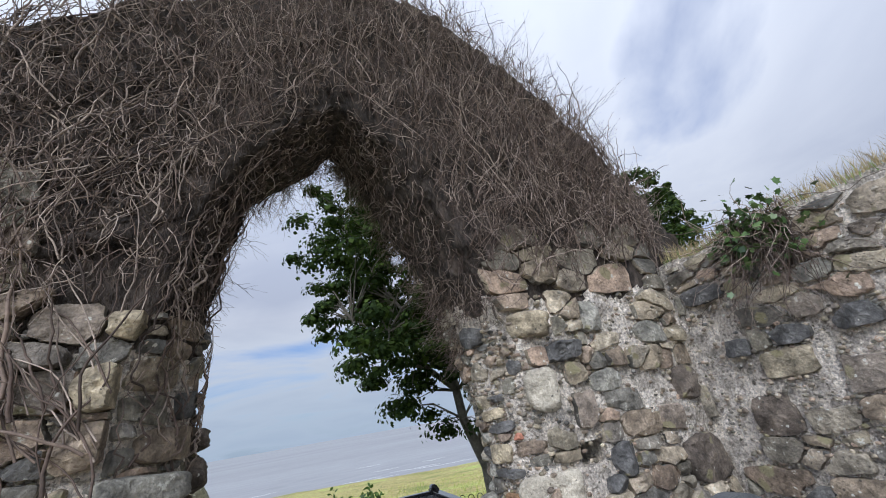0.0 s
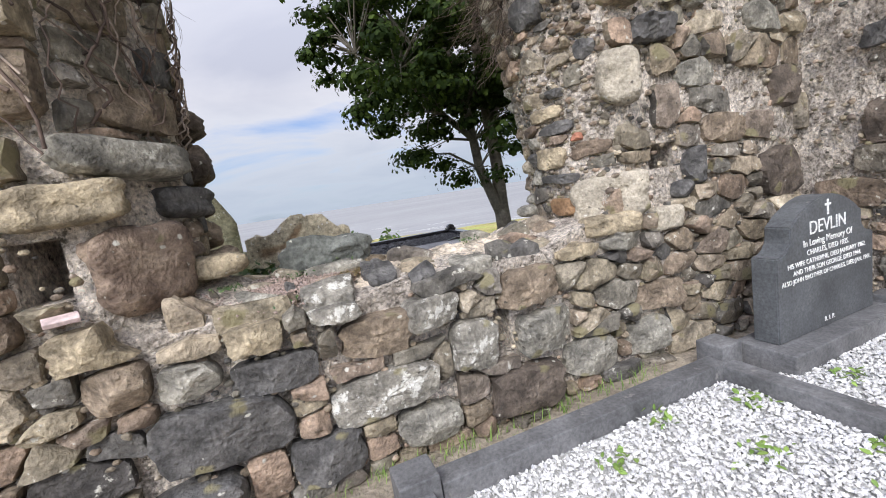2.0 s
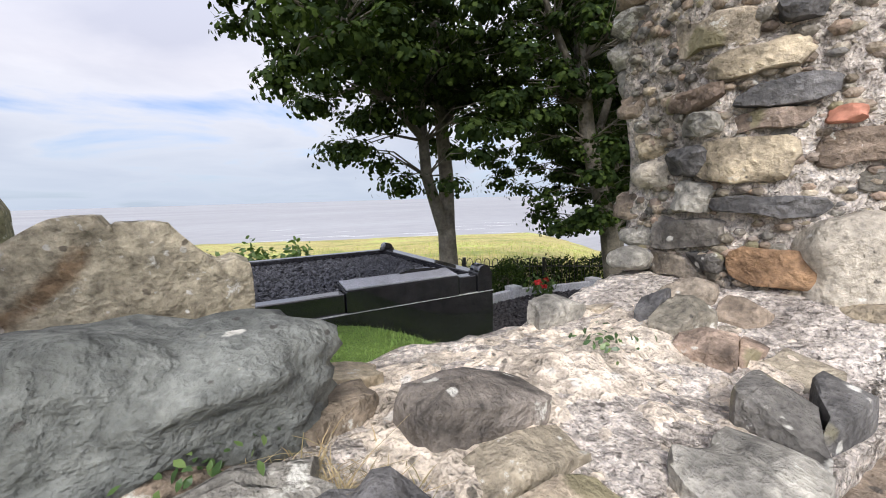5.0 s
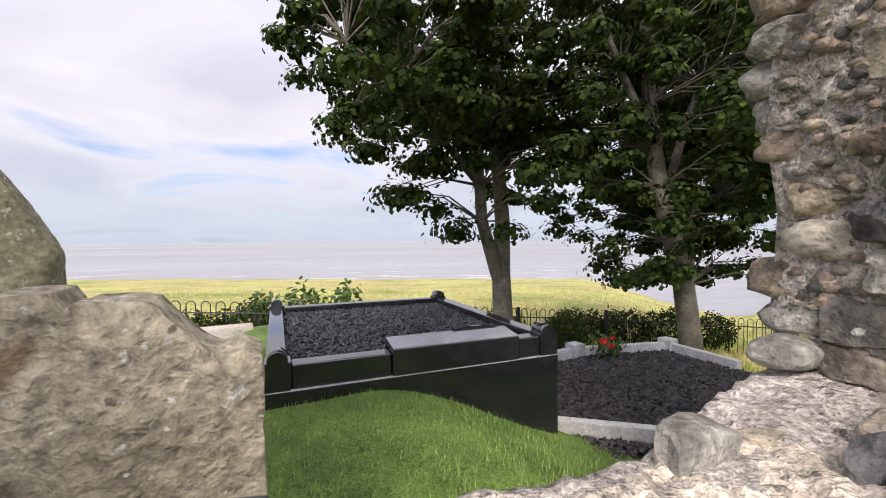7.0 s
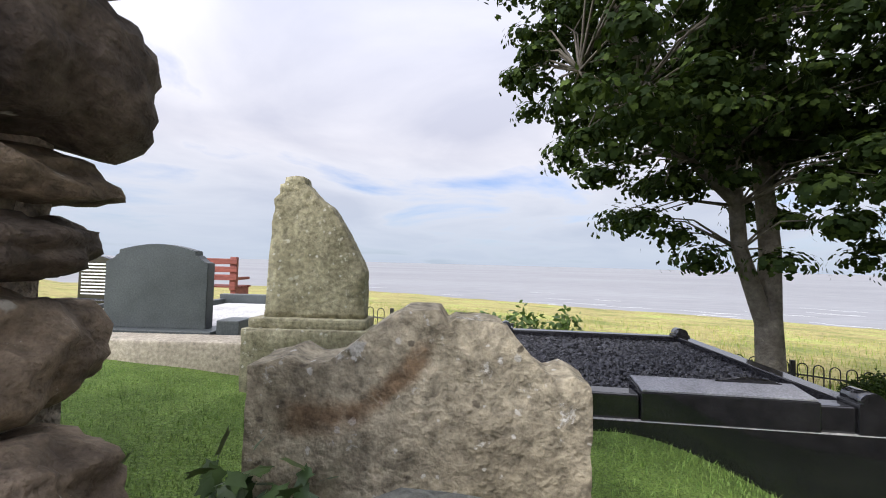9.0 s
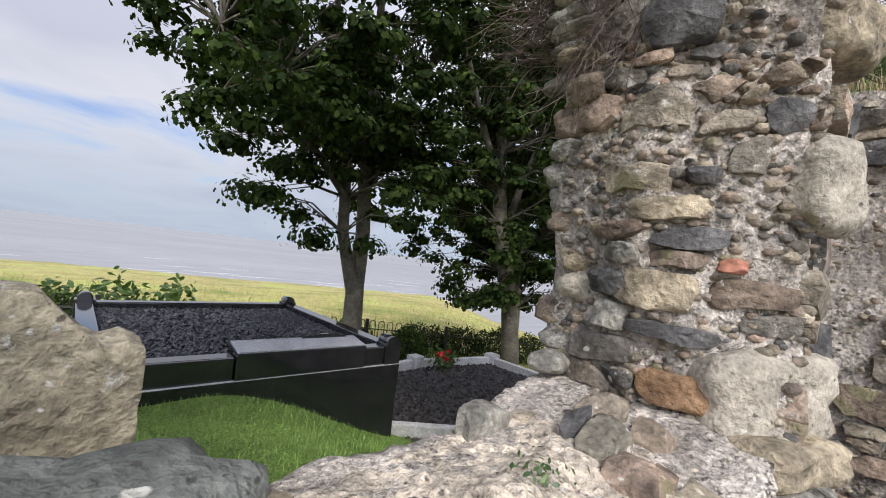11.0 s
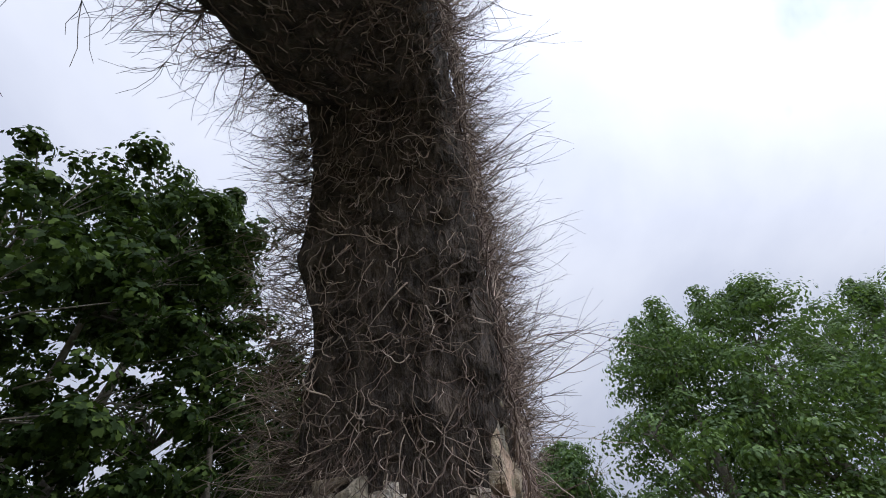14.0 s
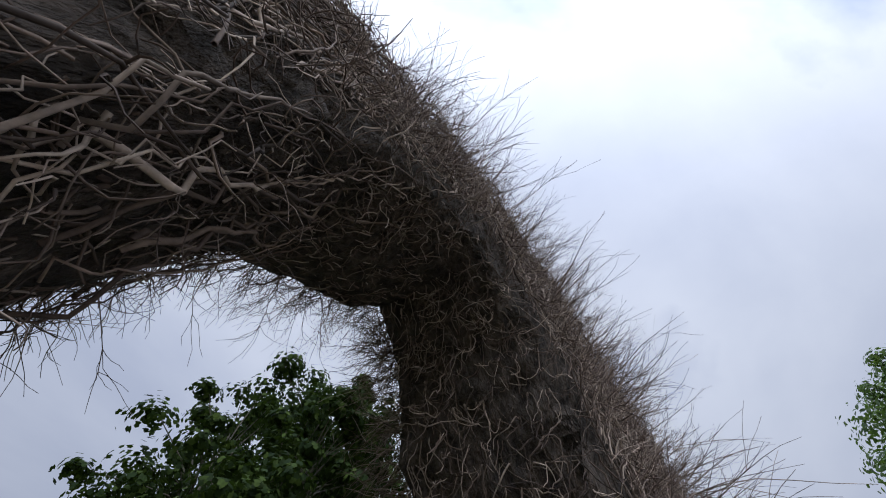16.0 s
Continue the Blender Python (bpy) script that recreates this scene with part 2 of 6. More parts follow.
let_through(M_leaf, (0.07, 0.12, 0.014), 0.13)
let_through(M_leaf_far, (0.18, 0.30, 0.05), 0.22)
M_leaf_ivy = surf("ivy_leaf", [(0.03, 0.06, 0.02), (0.06, 0.11, 0.03), (0.11, 0.16, 0.05)], "island", 20, 2, 0.2, None, 0.4, 0.0)
M_weed = surf("weed_leaf", [(0.13, 0.22, 0.05), (0.22, 0.32, 0.08)], "island", 20, 2, 0.2, None, 0.5, 0.0)
M_grass = surf("grass_blade", [(0.10, 0.19, 0.035), (0.18, 0.30, 0.058), (0.26, 0.36, 0.09)], "island", 10, 2, 0.2, None, 0.6, 0.0)
M_dry = surf("dry_grass", [(0.30, 0.22, 0.11), (0.42, 0.33, 0.18), (0.20, 0.17, 0.08)], "island", 10, 2, 0.2, None, 0.7, 0.0)
M_lawn = surf("lawn", [(0.10, 0.17, 0.03), (0.17, 0.27, 0.05), (0.26, 0.34, 0.09)], "", 90, 2.2, 0.3, None, 0.85, 1.0, 0.02, grain_amt=0.6)
M_soil = surf("soil_path", [(0.24, 0.20, 0.155), (0.38, 0.33, 0.255)], "", 40, 2.2, 0.3, ((0.10, 0.13, 0.05), 0.62, 3), 0.95, 0.8, 0.012)
M_granite = surf("black_polished_granite", [(0.012, 0.012, 0.014), (0.02, 0.02, 0.023)], "", 90, 6, 0.2, None, 0.07, 0.0, spec=0.9)
# pale base colour stands in for the sky mirrored in the tomb's plate
M_plate = surf("polished_granite_painted_sky_reflection", [(0.26, 0.26, 0.28), (0.34, 0.34, 0.36)], "", 90, 6, 0.15, None, 0.18, 0.0, spec=0.8)
M_granite_g = surf("grey_honed_granite", [(0.075, 0.08, 0.085), (0.11, 0.115, 0.12)], "", 70, 4, 0.3, ((0.22, 0.22, 0.21), 0.66, 9), 0.55, 0.1, 0.002)
M_kerb = surf("dark_granite_kerb", [(0.10, 0.10, 0.105), (0.17, 0.17, 0.172)], "", 60, 5, 0.35, ((0.24, 0.23, 0.22), 0.62, 8), 0.6, 0.15, 0.003)
M_ghs = surf("green_grey_granite", [(0.05, 0.06, 0.062), (0.07, 0.08, 0.082)], "", 80, 3, 0.2, None, 0.35, 0.0)
M_gravel_w = surf("white_marble_chips", [(0.42, 0.42, 0.41), (0.62, 0.61, 0.60), (0.74, 0.73, 0.72), (0.50, 0.50, 0.52)], "island", 60, 8, 0.15, None, 0.75, 0.2, 0.002)
M_gravel_k = surf("black_chips", [(0.012, 0.012, 0.014), (0.035, 0.035, 0.04), (0.07, 0.07, 0.08)], "island", 60, 8, 0.2, None, 0.35, 0.2, 0.002)
M_slate = surf("black_slate_mulch", [(0.02, 0.018, 0.018), (0.05, 0.045, 0.045), (0.08, 0.07, 0.065)], "island", 60, 8, 0.2, None, 0.7, 0.2, 0.002)
M_bed_w = surf("white_gravel_bed", [(0.38, 0.38, 0.37), (0.5, 0.5, 0.49)], "", 90, 6, 0.15, None, 0.9, 0.6, 0.01)
M_bed_k = surf("black_gravel_bed", [(0.015, 0.015, 0.016), (0.03, 0.03, 0.032)], "", 90, 6, 0.2, None, 0.6, 0.6, 0.01)
M_conc = surf("weathered_concrete", [(0.30, 0.26, 0.20), (0.40, 0.36, 0.29)], "", 40, 2.5, 0.25, ((0.2, 0.19, 0.15), 0.63, 4), 0.9, 0.4, 0.006)
M_conc_w = surf("pale_concrete", [(0.45, 0.44, 0.42), (0.55, 0.54, 0.52)], "", 40, 3, 0.2, None, 0.9, 0.3, 0.005)
M_oldstone = surf("lichened_gravestone", [(0.23, 0.21, 0.125), (0.36, 0.335, 0.23)], "", 30, 4, 0.3, ((0.50, 0.48, 0.37), 0.60, 14), 0.95, 0.8, 0.008, grain_amt=0.5, spots=(((0.56, 0.54, 0.46), 24, -0.2),))
M_slab = surf("weathered_sandstone_slab", [(0.30, 0.26, 0.18), (0.43, 0.38, 0.28)], "", 42, 6, 0.35, ((0.62, 0.60, 0.54), 0.61, 13), 0.95, 1.0, 0.010, grain_amt=0.55, spots=(((0.64, 0.62, 0.56), 38, -0.2), ((0.12, 0.10, 0.075), 26, -0.24)))


def stain(m, attr, colour):
    """Brown rust run on the stone, ragged by noise at its edge."""
    N, L = m.node_tree.nodes, m.node_tree.links
    b = N["Principled BSDF"]
    src = b.inputs["Base Color"].links[0].from_socket
    at, no, tc = N.new("ShaderNodeAttribute"), N.new("ShaderNodeTexNoise"), N.new("ShaderNodeTexCoord")
    at.attribute_name = attr
    L.new(tc.outputs["Object"], no.inputs["Vector"])
    no.inputs["Scale"].default_value, no.inputs["Detail"].default_value, no.inputs["Roughness"].default_value = 26, 7, 0.7
    ad, mr, mx = N.new("ShaderNodeMath"), N.new("ShaderNodeMapRange"), N.new("ShaderNodeMix")
    ad.operation = "ADD"
    L.new(at.outputs["Fac"], ad.inputs[0])
    L.new(no.outputs["Fac"], ad.inputs[1])
    mr.inputs["From Min"].default_value, mr.inputs["From Max"].default_value = 0.85, 1.3
    mr.inputs["To Max"].default_value = 0.88
    L.new(ad.outputs[0], mr.inputs["Value"])
    mx.data_type, mx.blend_type = "RGBA", "MULTIPLY"
    L.new(mr.outputs[0], mx.inputs[0])
    L.new(src, mx.inputs[6])
    mx.inputs[7].default_value = (*colour, 1)
    L.new(mx.outputs[2], b.inputs["Base Color"])


stain(M_slab, "rust", (0.42, 0.30, 0.22))
M_iron = surf("black_painted_iron", [(0.012, 0.012, 0.012), (0.025, 0.025, 0.025)], "", 40, 5, 0.2, None, 0.5, 0.1, 0.002)
M_benchw = surf("red_brown_bench_wood", [(0.17, 0.045, 0.035), (0.25, 0.07, 0.05)], "", 30, 5, 0.25, None, 0.6, 0.3, 0.003, stretch=(0.3, 3, 3))
M_letter = surf("white_paint_lettering", [(0.78, 0.78, 0.76), (0.7, 0.7, 0.68)], "", 60, 8, 0.1, None, 0.7, 0.0)
M_red = surf("red_petal", [(0.55, 0.02, 0.02), (0.7, 0.05, 0.04)], "island", 20, 8, 0.1, None, 0.6, 0.0)
M_yellow = surf("yellow_petal", [(0.80, 0.62, 0.03), (0.75, 0.5, 0.02)], "island", 20, 8, 0.1, None, 0.6, 0.0)
M_white = surf("white_petal", [(0.75, 0.72, 0.70), (0.70, 0.60, 0.62)], "island", 20, 8, 0.1, None, 0.6, 0.0)
M_blueP = surf("pale_blue_petal", [(0.50, 0.55, 0.72), (0.42, 0.45, 0.66)], "island", 20, 8, 0.1, None, 0.6, 0.0)
M_pot = surf("black_plastic_pot", [(0.012, 0.012, 0.012), (0.02, 0.02, 0.02)], "", 40, 5, 0.2, None, 0.3, 0.0)
M_meadow = surf("coastal_meadow", [(0.15, 0.21, 0.035), (0.26, 0.34, 0.06), (0.35, 0.29, 0.11), (0.20, 0.28, 0.05), (0.24, 0.31, 0.055)], "", 2.5, 0.16, 0.4, None, 0.9, 0.8, 0.15, grain_amt=0.5)
M_sea = surf("grey_sea", [(0.235, 0.237, 0.242), (0.28, 0.282, 0.286)], "", 0.35, 0.012, 0.12, None, 0.6, 0.35, 0.4, spec=0.3, stretch=(0.35, 1.0, 1.0), grain_amt=0.12)
M_card = surf("pink_stone_chip", [(0.55, 0.42, 0.40), (0.62, 0.5, 0.48)], "", 40, 6, 0.1, None, 0.8, 0.1, 0.002)


# ---- helpers for building ----
def mesh_of(name, verts, faces, smooth=True):
    me = bpy.data.meshes.new(name)
    me.from_pydata([tuple(map(float, v)) for v in verts], [], faces)
    me.update()
    if smooth:
        me.polygons.foreach_set("use_smooth", [True] * len(me.polygons))
    return me


def obj(name, verts, faces, material, parent=None, smooth=True, label="", at=None):
    """One mesh object; with at, its origin stands there and the vertices are given relative to the parent's origin."""
    me = mesh_of(name, verts, faces, smooth)
    me.materials.append(material)
    ob = new(name, me)
    if at is not None:
        me.transform(Matrix.Translation(-Vector(at)))
        ob.location = at
    if parent is not None:
        ob.parent = parent
    if label:
        ob["label"] = label
    return ob


def part(name, bm, material, parent, label=""):
    me = bpy.data.meshes.new(name)
    bm.to_mesh(me)
    bm.free()
    me.materials.append(material)
    ob = new(name, me)
    ob.parent = parent
    if label:
        ob["label"] = label
    return ob


def thing(name, loc, label, category, group="", rz=0.0):
    ob = new(name)
    ob.empty_display_size = 0.1
    ob.matrix_world = pose(*loc, 0, 0, rz)
    return tagged(ob, label, category, group)


def box(x0, y0, z0, x1, y1, z1, bev=0.006, seg=2):
    bm = bmesh.new()
    bmesh.ops.create_cube(bm, size=1)
    for v in bm.verts:
        v.co = Vector((x0 + (v.co.x + 0.5) * (x1 - x0), y0 + (v.co.y + 0.5) * (y1 - y0), z0 + (v.co.z + 0.5) * (z1 - z0)))
    if bev:
        bmesh.ops.bevel(bm, geom=bm.edges[:], offset=bev, segments=seg, affect="EDGES", profile=0.6)
    return bm


def prism(pts, y0, y1, bev=0.006):
    """A plate with the outline pts in x and z, from y0 to y1."""
    bm = bmesh.new()
    a = [bm.verts.new((x, y0, z)) for x, z in pts]
    f = bm.faces.new(a)
    r = bmesh.ops.extrude_face_region(bm, geom=[f])
    for v in r["geom"]:
        if isinstance(v, bmesh.types.BMVert):
            v.co.y = y1
    bmesh.ops.recalc_face_normals(bm, faces=bm.faces[:])
    if bev:
        es = [e for e in bm.edges if e.calc_face_angle(0) > 0.6]
        bmesh.ops.bevel(bm, geom=es, offset=bev, segments=2, affect="EDGES")
    return bm


def nz(p, s=1.0):
    return noise.noise(Vector(p) * s)


def roughen(bm, amount, scale, cuts=0):
    if cuts:
        bmesh.ops.subdivide_edges(bm, edges=bm.edges[:], cuts=cuts, use_grid_fill=True)
    bm.normal_update()
    for v in bm.verts:
        v.co += v.normal * (amount * nz(v.co, scale) + amount * 0.5 * nz(v.co, scale * 2.7))
    for f in bm.faces:
        f.smooth = True
    return bm


def boulder(rx, ry, rz, seed, sub=3, rough=0.16, square=0.35):
    bm = bmesh.new()
    bmesh.ops.create_icosphere(bm, subdivisions=sub, radius=1)
    for v in bm.verts:
        d = v.co.normalized()
        k = (abs(d.x) ** 4 + abs(d.y) ** 4 + abs(d.z) ** 4) ** -0.25
        p = d * (1 + square * (k - 1))
        o = Vector((seed * 3.1, seed * 1.7, seed * 0.9))
        p *= 1 + rough * nz(d * 1.1 + o) + rough * 0.6 * nz(d * 2.5 + o) + rough * 0.25 * nz(d * 6 + o)
        v.co = Vector((p.x * rx, p.y * ry, p.z * rz))
    for f in bm.faces:
        f.smooth = True
    return bm


def tubes(lines, sides=3):
    """Vertices and faces of many thin tubes; a line is a list of (point, radius)."""
    V, F = [], []
    ang = [2 * math.pi * i / sides for i in range(sides)]
    for ln in lines:
        base = len(V)
        n = len(ln)
        for i, (p, r) in enumerate(ln):
            a, b = ln[max(0, i - 1)][0], ln[min(n - 1, i + 1)][0]
            t = (b - a)
            t = t.normalized() if t.length > 1e-6 else Vector((0, 0, 1))
            s = t.cross(Vector((0.31, 0.87, 0.38)))
            s = s.normalized() if s.length > 1e-4 else Vector((1, 0, 0))
            u = t.cross(s)
            for c in ang:
                V.append(p + s * (r * math.cos(c)) + u * (r * math.sin(c)))
        for i in range(n - 1):
            for k in range(sides):
                k2 = (k + 1) % sides
                F.append((base + i * sides + k, base + i * sides + k2, base + (i + 1) * sides + k2, base + (i + 1) * sides + k))
    return V, F


# ---- the window wall: plan of the opening at three depths ----
OPEN_IN = [(-0.02, 0.82), (-0.04, 1.5), (-0.01, 2.0), (0.14, 2.45), (0.21, 2.79), (0.46, 3.25), (0.78, 3.62), (1.14, 3.91), (1.55, 3.54), (1.88, 2.9),
           (2.08, 2.4), (2.28, 2.0), (2.34, 1.5), (2.34, 1.15), (2.22, 0.92), (1.85, 0.80), (1.3, 0.80), (0.75, 0.78), (0.3, 0.80)]
OPEN_MID = [(0.25, 0.95), (0.22, 1.5), (0.25, 2.0), (0.30, 2.4), (0.37, 2.74), (0.55, 3.28), (0.87, 3.58), (1.17, 3.84), (1.45, 3.55), (1.75, 3.0),
            (1.97, 2.5), (2.08, 2.0), (2.11, 1.5), (2.14, 1.2), (2.16, 0.90), (1.8, 0.84), (1.3, 0.85), (0.8, 0.86), (0.5, 0.88)]
OPEN_OUT = [(0.20, 0.90), (0.19, 1.5), (0.23, 2.0), (0.21, 2.48), (0.25, 2.88), (0.42, 3.31), (0.79, 3.57), (1.16, 3.92), (1.42, 3.58), (1.72, 3.0),
            (2.0, 2.5), (2.14, 2.0), (2.2, 1.5), (2.24, 1.2), (2.25, 0.90), (1.8, 0.84), (1.3, 0.81), (0.75, 0.80), (0.5, 0.82)]
OUTLINE = [(-3.4, 0.6), (-3.4, 1.4), (-3.3, 2.0), (-3.0, 2.5), (-2.3, 3.0), (-1.2, 3.85), (0.0, 4.65), (1.2, 5.45), (2.15, 5.2), (2.9, 4.65),
           (3.55, 4.0), (4.1, 3.2), (4.62, 2.5), (4.62, 1.3), (4.62, -0.4), (1.95, -0.4), (1.3, -0.4), (0.4, -0.4), (-3.4, -0.4)]
Y_IN, Y_MID, Y_OUT = 3.0, 3.42, 3.76
X_EAST = 3.93


def ring(ctrl, n=7):
    out = []
    for i in range(len(ctrl)):
        a, b = Vector(ctrl[i]), Vector(ctrl[(i + 1) % len(ctrl)])
        out += [a.lerp(b, k / n) for k in range(n)]
    return out


def edge_x(side, y, z):
    """x of the opening's left (0) or right (1) edge at depth y and height z."""
    def at(c):
        pts = c[0:8] if side == 0 else c[7:15][::-1]
        if z <= pts[0][1]:
            return pts[0][0]
        for a, b in zip(pts, pts[1:]):
            if a[1] <= z <= b[1]:
                return a[0] + (b[0] - a[0]) * (z - a[1]) / max(1e-6, b[1] - a[1])
        return pts[-1][0]
    if y <= Y_MID:
        k = max(0.0, (y - Y_IN) / (Y_MID - Y_IN))
        k = k ** 0.8
        return at(OPEN_IN) * (1 - k) + at(OPEN_MID) * k
    k = (y - Y_MID) / (Y_OUT - Y_MID)
    return at(OPEN_MID) * (1 - k) + at(OPEN_OUT) * k


def rough_at(p, s=1.0):
    return s * (0.028 * nz(p, 4.5) + 0.02 * nz(p, 11) + 0.014 * nz(p, 25) + 0.009 * nz(p, 47))


def wall_core():
    ri, rm, ro, rl = ring(OPEN_IN, 16), ring(OPEN_MID, 16), ring(OPEN_OUT, 16), ring(OUTLINE, 16)
    n = len(ri)
    K = 44
    layers = []
    for k in range(K, 0, -1):
        f = (k / K) ** 1.25
        layers.append([Vector((a.x + (b.x - a.x) * f, Y_IN, a.y + (b.y - a.y) * f)) for a, b in zip(ri, rl)])
    for k in range(16):
        f = (k / 16) ** 0.8
        layers.append([Vector((a.x + (b.x - a.x) * f, Y_IN + (Y_MID - Y_IN) * k / 16, a.y + (b.y - a.y) * f)) for a, b in zip(ri, rm)])
    for k in range(13):
        f = k / 12
        layers.append([Vector((a.x + (b.x - a.x) * f, Y_MID + (Y_OUT - Y_MID) * f, a.y + (b.y - a.y) * f)) for a, b in zip(rm, ro)])
    for k in range(1, 9):
        f = (k / 8) ** 1.25
        layers.append([Vector((a.x + (b.x - a.x) * f, Y_OUT, a.y + (b.y - a.y) * f)) for a, b in zip(ro, rl)])
    V, F = [], []
    for ly in layers:
        for p in ly:
            r = rough_at(p)
            V.append(p + Vector((r * 0.6, (0.03 if p.x > 2.15 and p.z > 0.95 else 0.034) + 0.03 * nz(p, 2.6) + r * 0.6 if p.y < 3.05 else r * 0.5 + (0.05 * nz(p, 3.1) if p.y > 3.7 else 0), r * 0.6)))
    m = len(layers)
    for j in range(m):
        for i in range(n):
            i2, j2 = (i + 1) % n, (j + 1) % m
            F.append((j * n + i, j2 * n + i, j2 * n + i2, j * n + i2))
    return V, F


V, F = wall_core()
wall_north = obj("wall_north", V, F, M_mortar)
for x0, z0, x1, z1, dp in ((-0.23, 1.0, -0.09, 1.21, 0.34), (2.545, 1.115, 2.785, 1.255, 0.5), (1.455, 0.36, 1.54, 0.57, 0.16)):
    cutter = obj("cutter", [(x, y, z) for x in (x0, x1) for y in (2.8, 3.0 + dp) for z in (z0, z1)],
                 [(0, 1, 3, 2), (4, 6, 7, 5), (0, 4, 5, 1), (2, 3, 7, 6), (0, 2, 6, 4), (1, 5, 7, 3)], M_mortar, None, False)
    mod = wall_north.modifiers.new("cut", "BOOLEAN")
    mod.operation, mod.solver, mod.object = "DIFFERENCE", "EXACT", cutter
    bpy.context.view_layer.update()
    me_cut = bpy.data.meshes.new_from_object(wall_north.evaluated_get(bpy.context.evaluated_depsgraph_get()))
    wall_north.modifiers.clear()
    wall_north.data = me_cut
    bpy.data.objects.remove(cutter)
tagged(wall_north, "ruined rubble gable wall with pointed window opening and lime mortar", "wall", kind="structure")


# ---- rubble stones by cells ----
def clip(poly, nx, ny, c):
    """Keeps the part of a polygon where nx*x + ny*y <= c."""
    out = []
    for i in range(len(poly)):
        a, b = poly[i], poly[(i + 1) % len(poly)]
        da, db = nx * a[0] + ny * a[1] - c, nx * b[0] + ny * b[1] - c
        if da <= 0:
            out.append(a)
        if (da < 0 < db) or (db < 0 < da):
            k = da / (da - db)
            out.append((a[0] + (b[0] - a[0]) * k, a[1] + (b[1] - a[1]) * k))
    return out


def superrect(u, v, w, h, rng, n=22):
    tilt = rng.uniform(-0.09, 0.09)
    out = []
    e = rng.uniform(2.8, 6.0)
    ph = rng.uniform(0, 99)
    for i in range(n):
        a = 2 * math.pi * i / n
        c, s = math.cos(a), math.sin(a)
        r = (abs(c) ** e + abs(s) ** e) ** (-1 / e)
        r *= 1 + 0.22 * nz((c * 1.3 + ph, s * 1.3, ph)) + 0.13 * nz((c * 3 + ph, s * 3, ph))
        x, y = c * r * w / 2, s * r * h / 2
        out.append((u + x - y * tilt, v + y + x * tilt))
    return out


def stone_cells(rng, u0, u1, v0, v1, size, inside, landmarks=(), gap=0.008, flat=1.85):
    """Polygons of rubble stones that fill a field: seeds apart by about size, wider than high, round the landmark polygons."""
    seeds = []
    tries = int((u1 - u0) * (v1 - v0) / (size * size) * 40)
    grid = {}
    for _ in range(tries):
        u, v = rng.uniform(u0, u1), rng.uniform(v0, v1)
        if not inside(u, v):
            continue
        r = size * rng.choice((0.4, 0.55, 0.75, 1.0, 1.0, 1.45))
        bad = False
        for lu, lv, lw, lh in [(x[0], x[1], x[2], x[3]) for x in landmarks]:
            if abs(u - lu) < lw / 2 + r * 0.32 and abs(v - lv) < lh / 2 + r * 0.22:
                bad = True
                break
        if bad:
            continue
        for su, sv, sr in seeds:
            if ((u - su) / flat) ** 2 + (v - sv) ** 2 < (0.40 * (r + sr)) ** 2:
                bad = True
                break
        if not bad:
            seeds.append((u, v, r))
    polys = []
    for i, (u, v, r) in enumerate(seeds):
        R = size * 1.5
        ua, ub, va, vb = max(u - R * 0.9, u0), min(u + R * 0.9, u1), max(v - R * 0.5, v0), min(v + R * 0.5, v1)
        p = [(ua, va), (ub, va), (ub, vb), (ua, vb)]
        for j, (a, b, s) in enumerate(seeds):
            if j == i or abs(a - u) > 3 * R or abs(b - v) > 3 * R:
                continue
            dx, dy = (a - u) / flat ** 2, b - v
            w = 0.5 + 0.25 * (r - s) / (r + s)
            mu, mv = u + (a - u) * w, v + (b - v) * w
            p = clip(p, dx, dy, dx * mu + dy * mv)
            if len(p) < 3:
                break
        for lu, lv, lw, lh in [(x[0], x[1], x[2], x[3]) for x in landmarks]:
            if len(p) < 3:
                break
            if abs(u - lu) - lw / 2 > abs(v - lv) - lh / 2:
                p = clip(p, 1, 0, lu - lw / 2) if u < lu else clip(p, -1, 0, -(lu + lw / 2))
            else:
                p = clip(p, 0, 1, lv - lh / 2) if v < lv else clip(p, 0, -1, -(lv + lh / 2))
        if len(p) < 3:
            continue
        cu, cv = sum(x for x, _ in p) / len(p), sum(y for _, y in p) / len(p)
        ext = max(max(abs(x - cu), abs(y - cv)) for x, y in p)
        if ext < 0.022:
            continue
        k = max(0.4, 1 - gap / ext * rng.uniform(1.0, 2.6))
        p = [(cu + (x - cu) * k, cv + (y - cv) * k) for x, y in p]
        q = []
        for a, b in zip(p, p[1:] + p[:1]):
            q += [(a[0] * (1 - e) + b[0] * e, a[1] * (1 - e) + b[1] * e) for e in (0.12, 0.37, 0.63, 0.88)]
        ph = rng.uniform(0, 90)
        p = [(x + 0.05 * ext * nz((x * 22, y * 22, ph)) * 2.2, y + 0.05 * ext * nz((x * 22, y * 22, ph + 5)) * 2.2) for x, y in q]
        polys.append(p)
    return polys


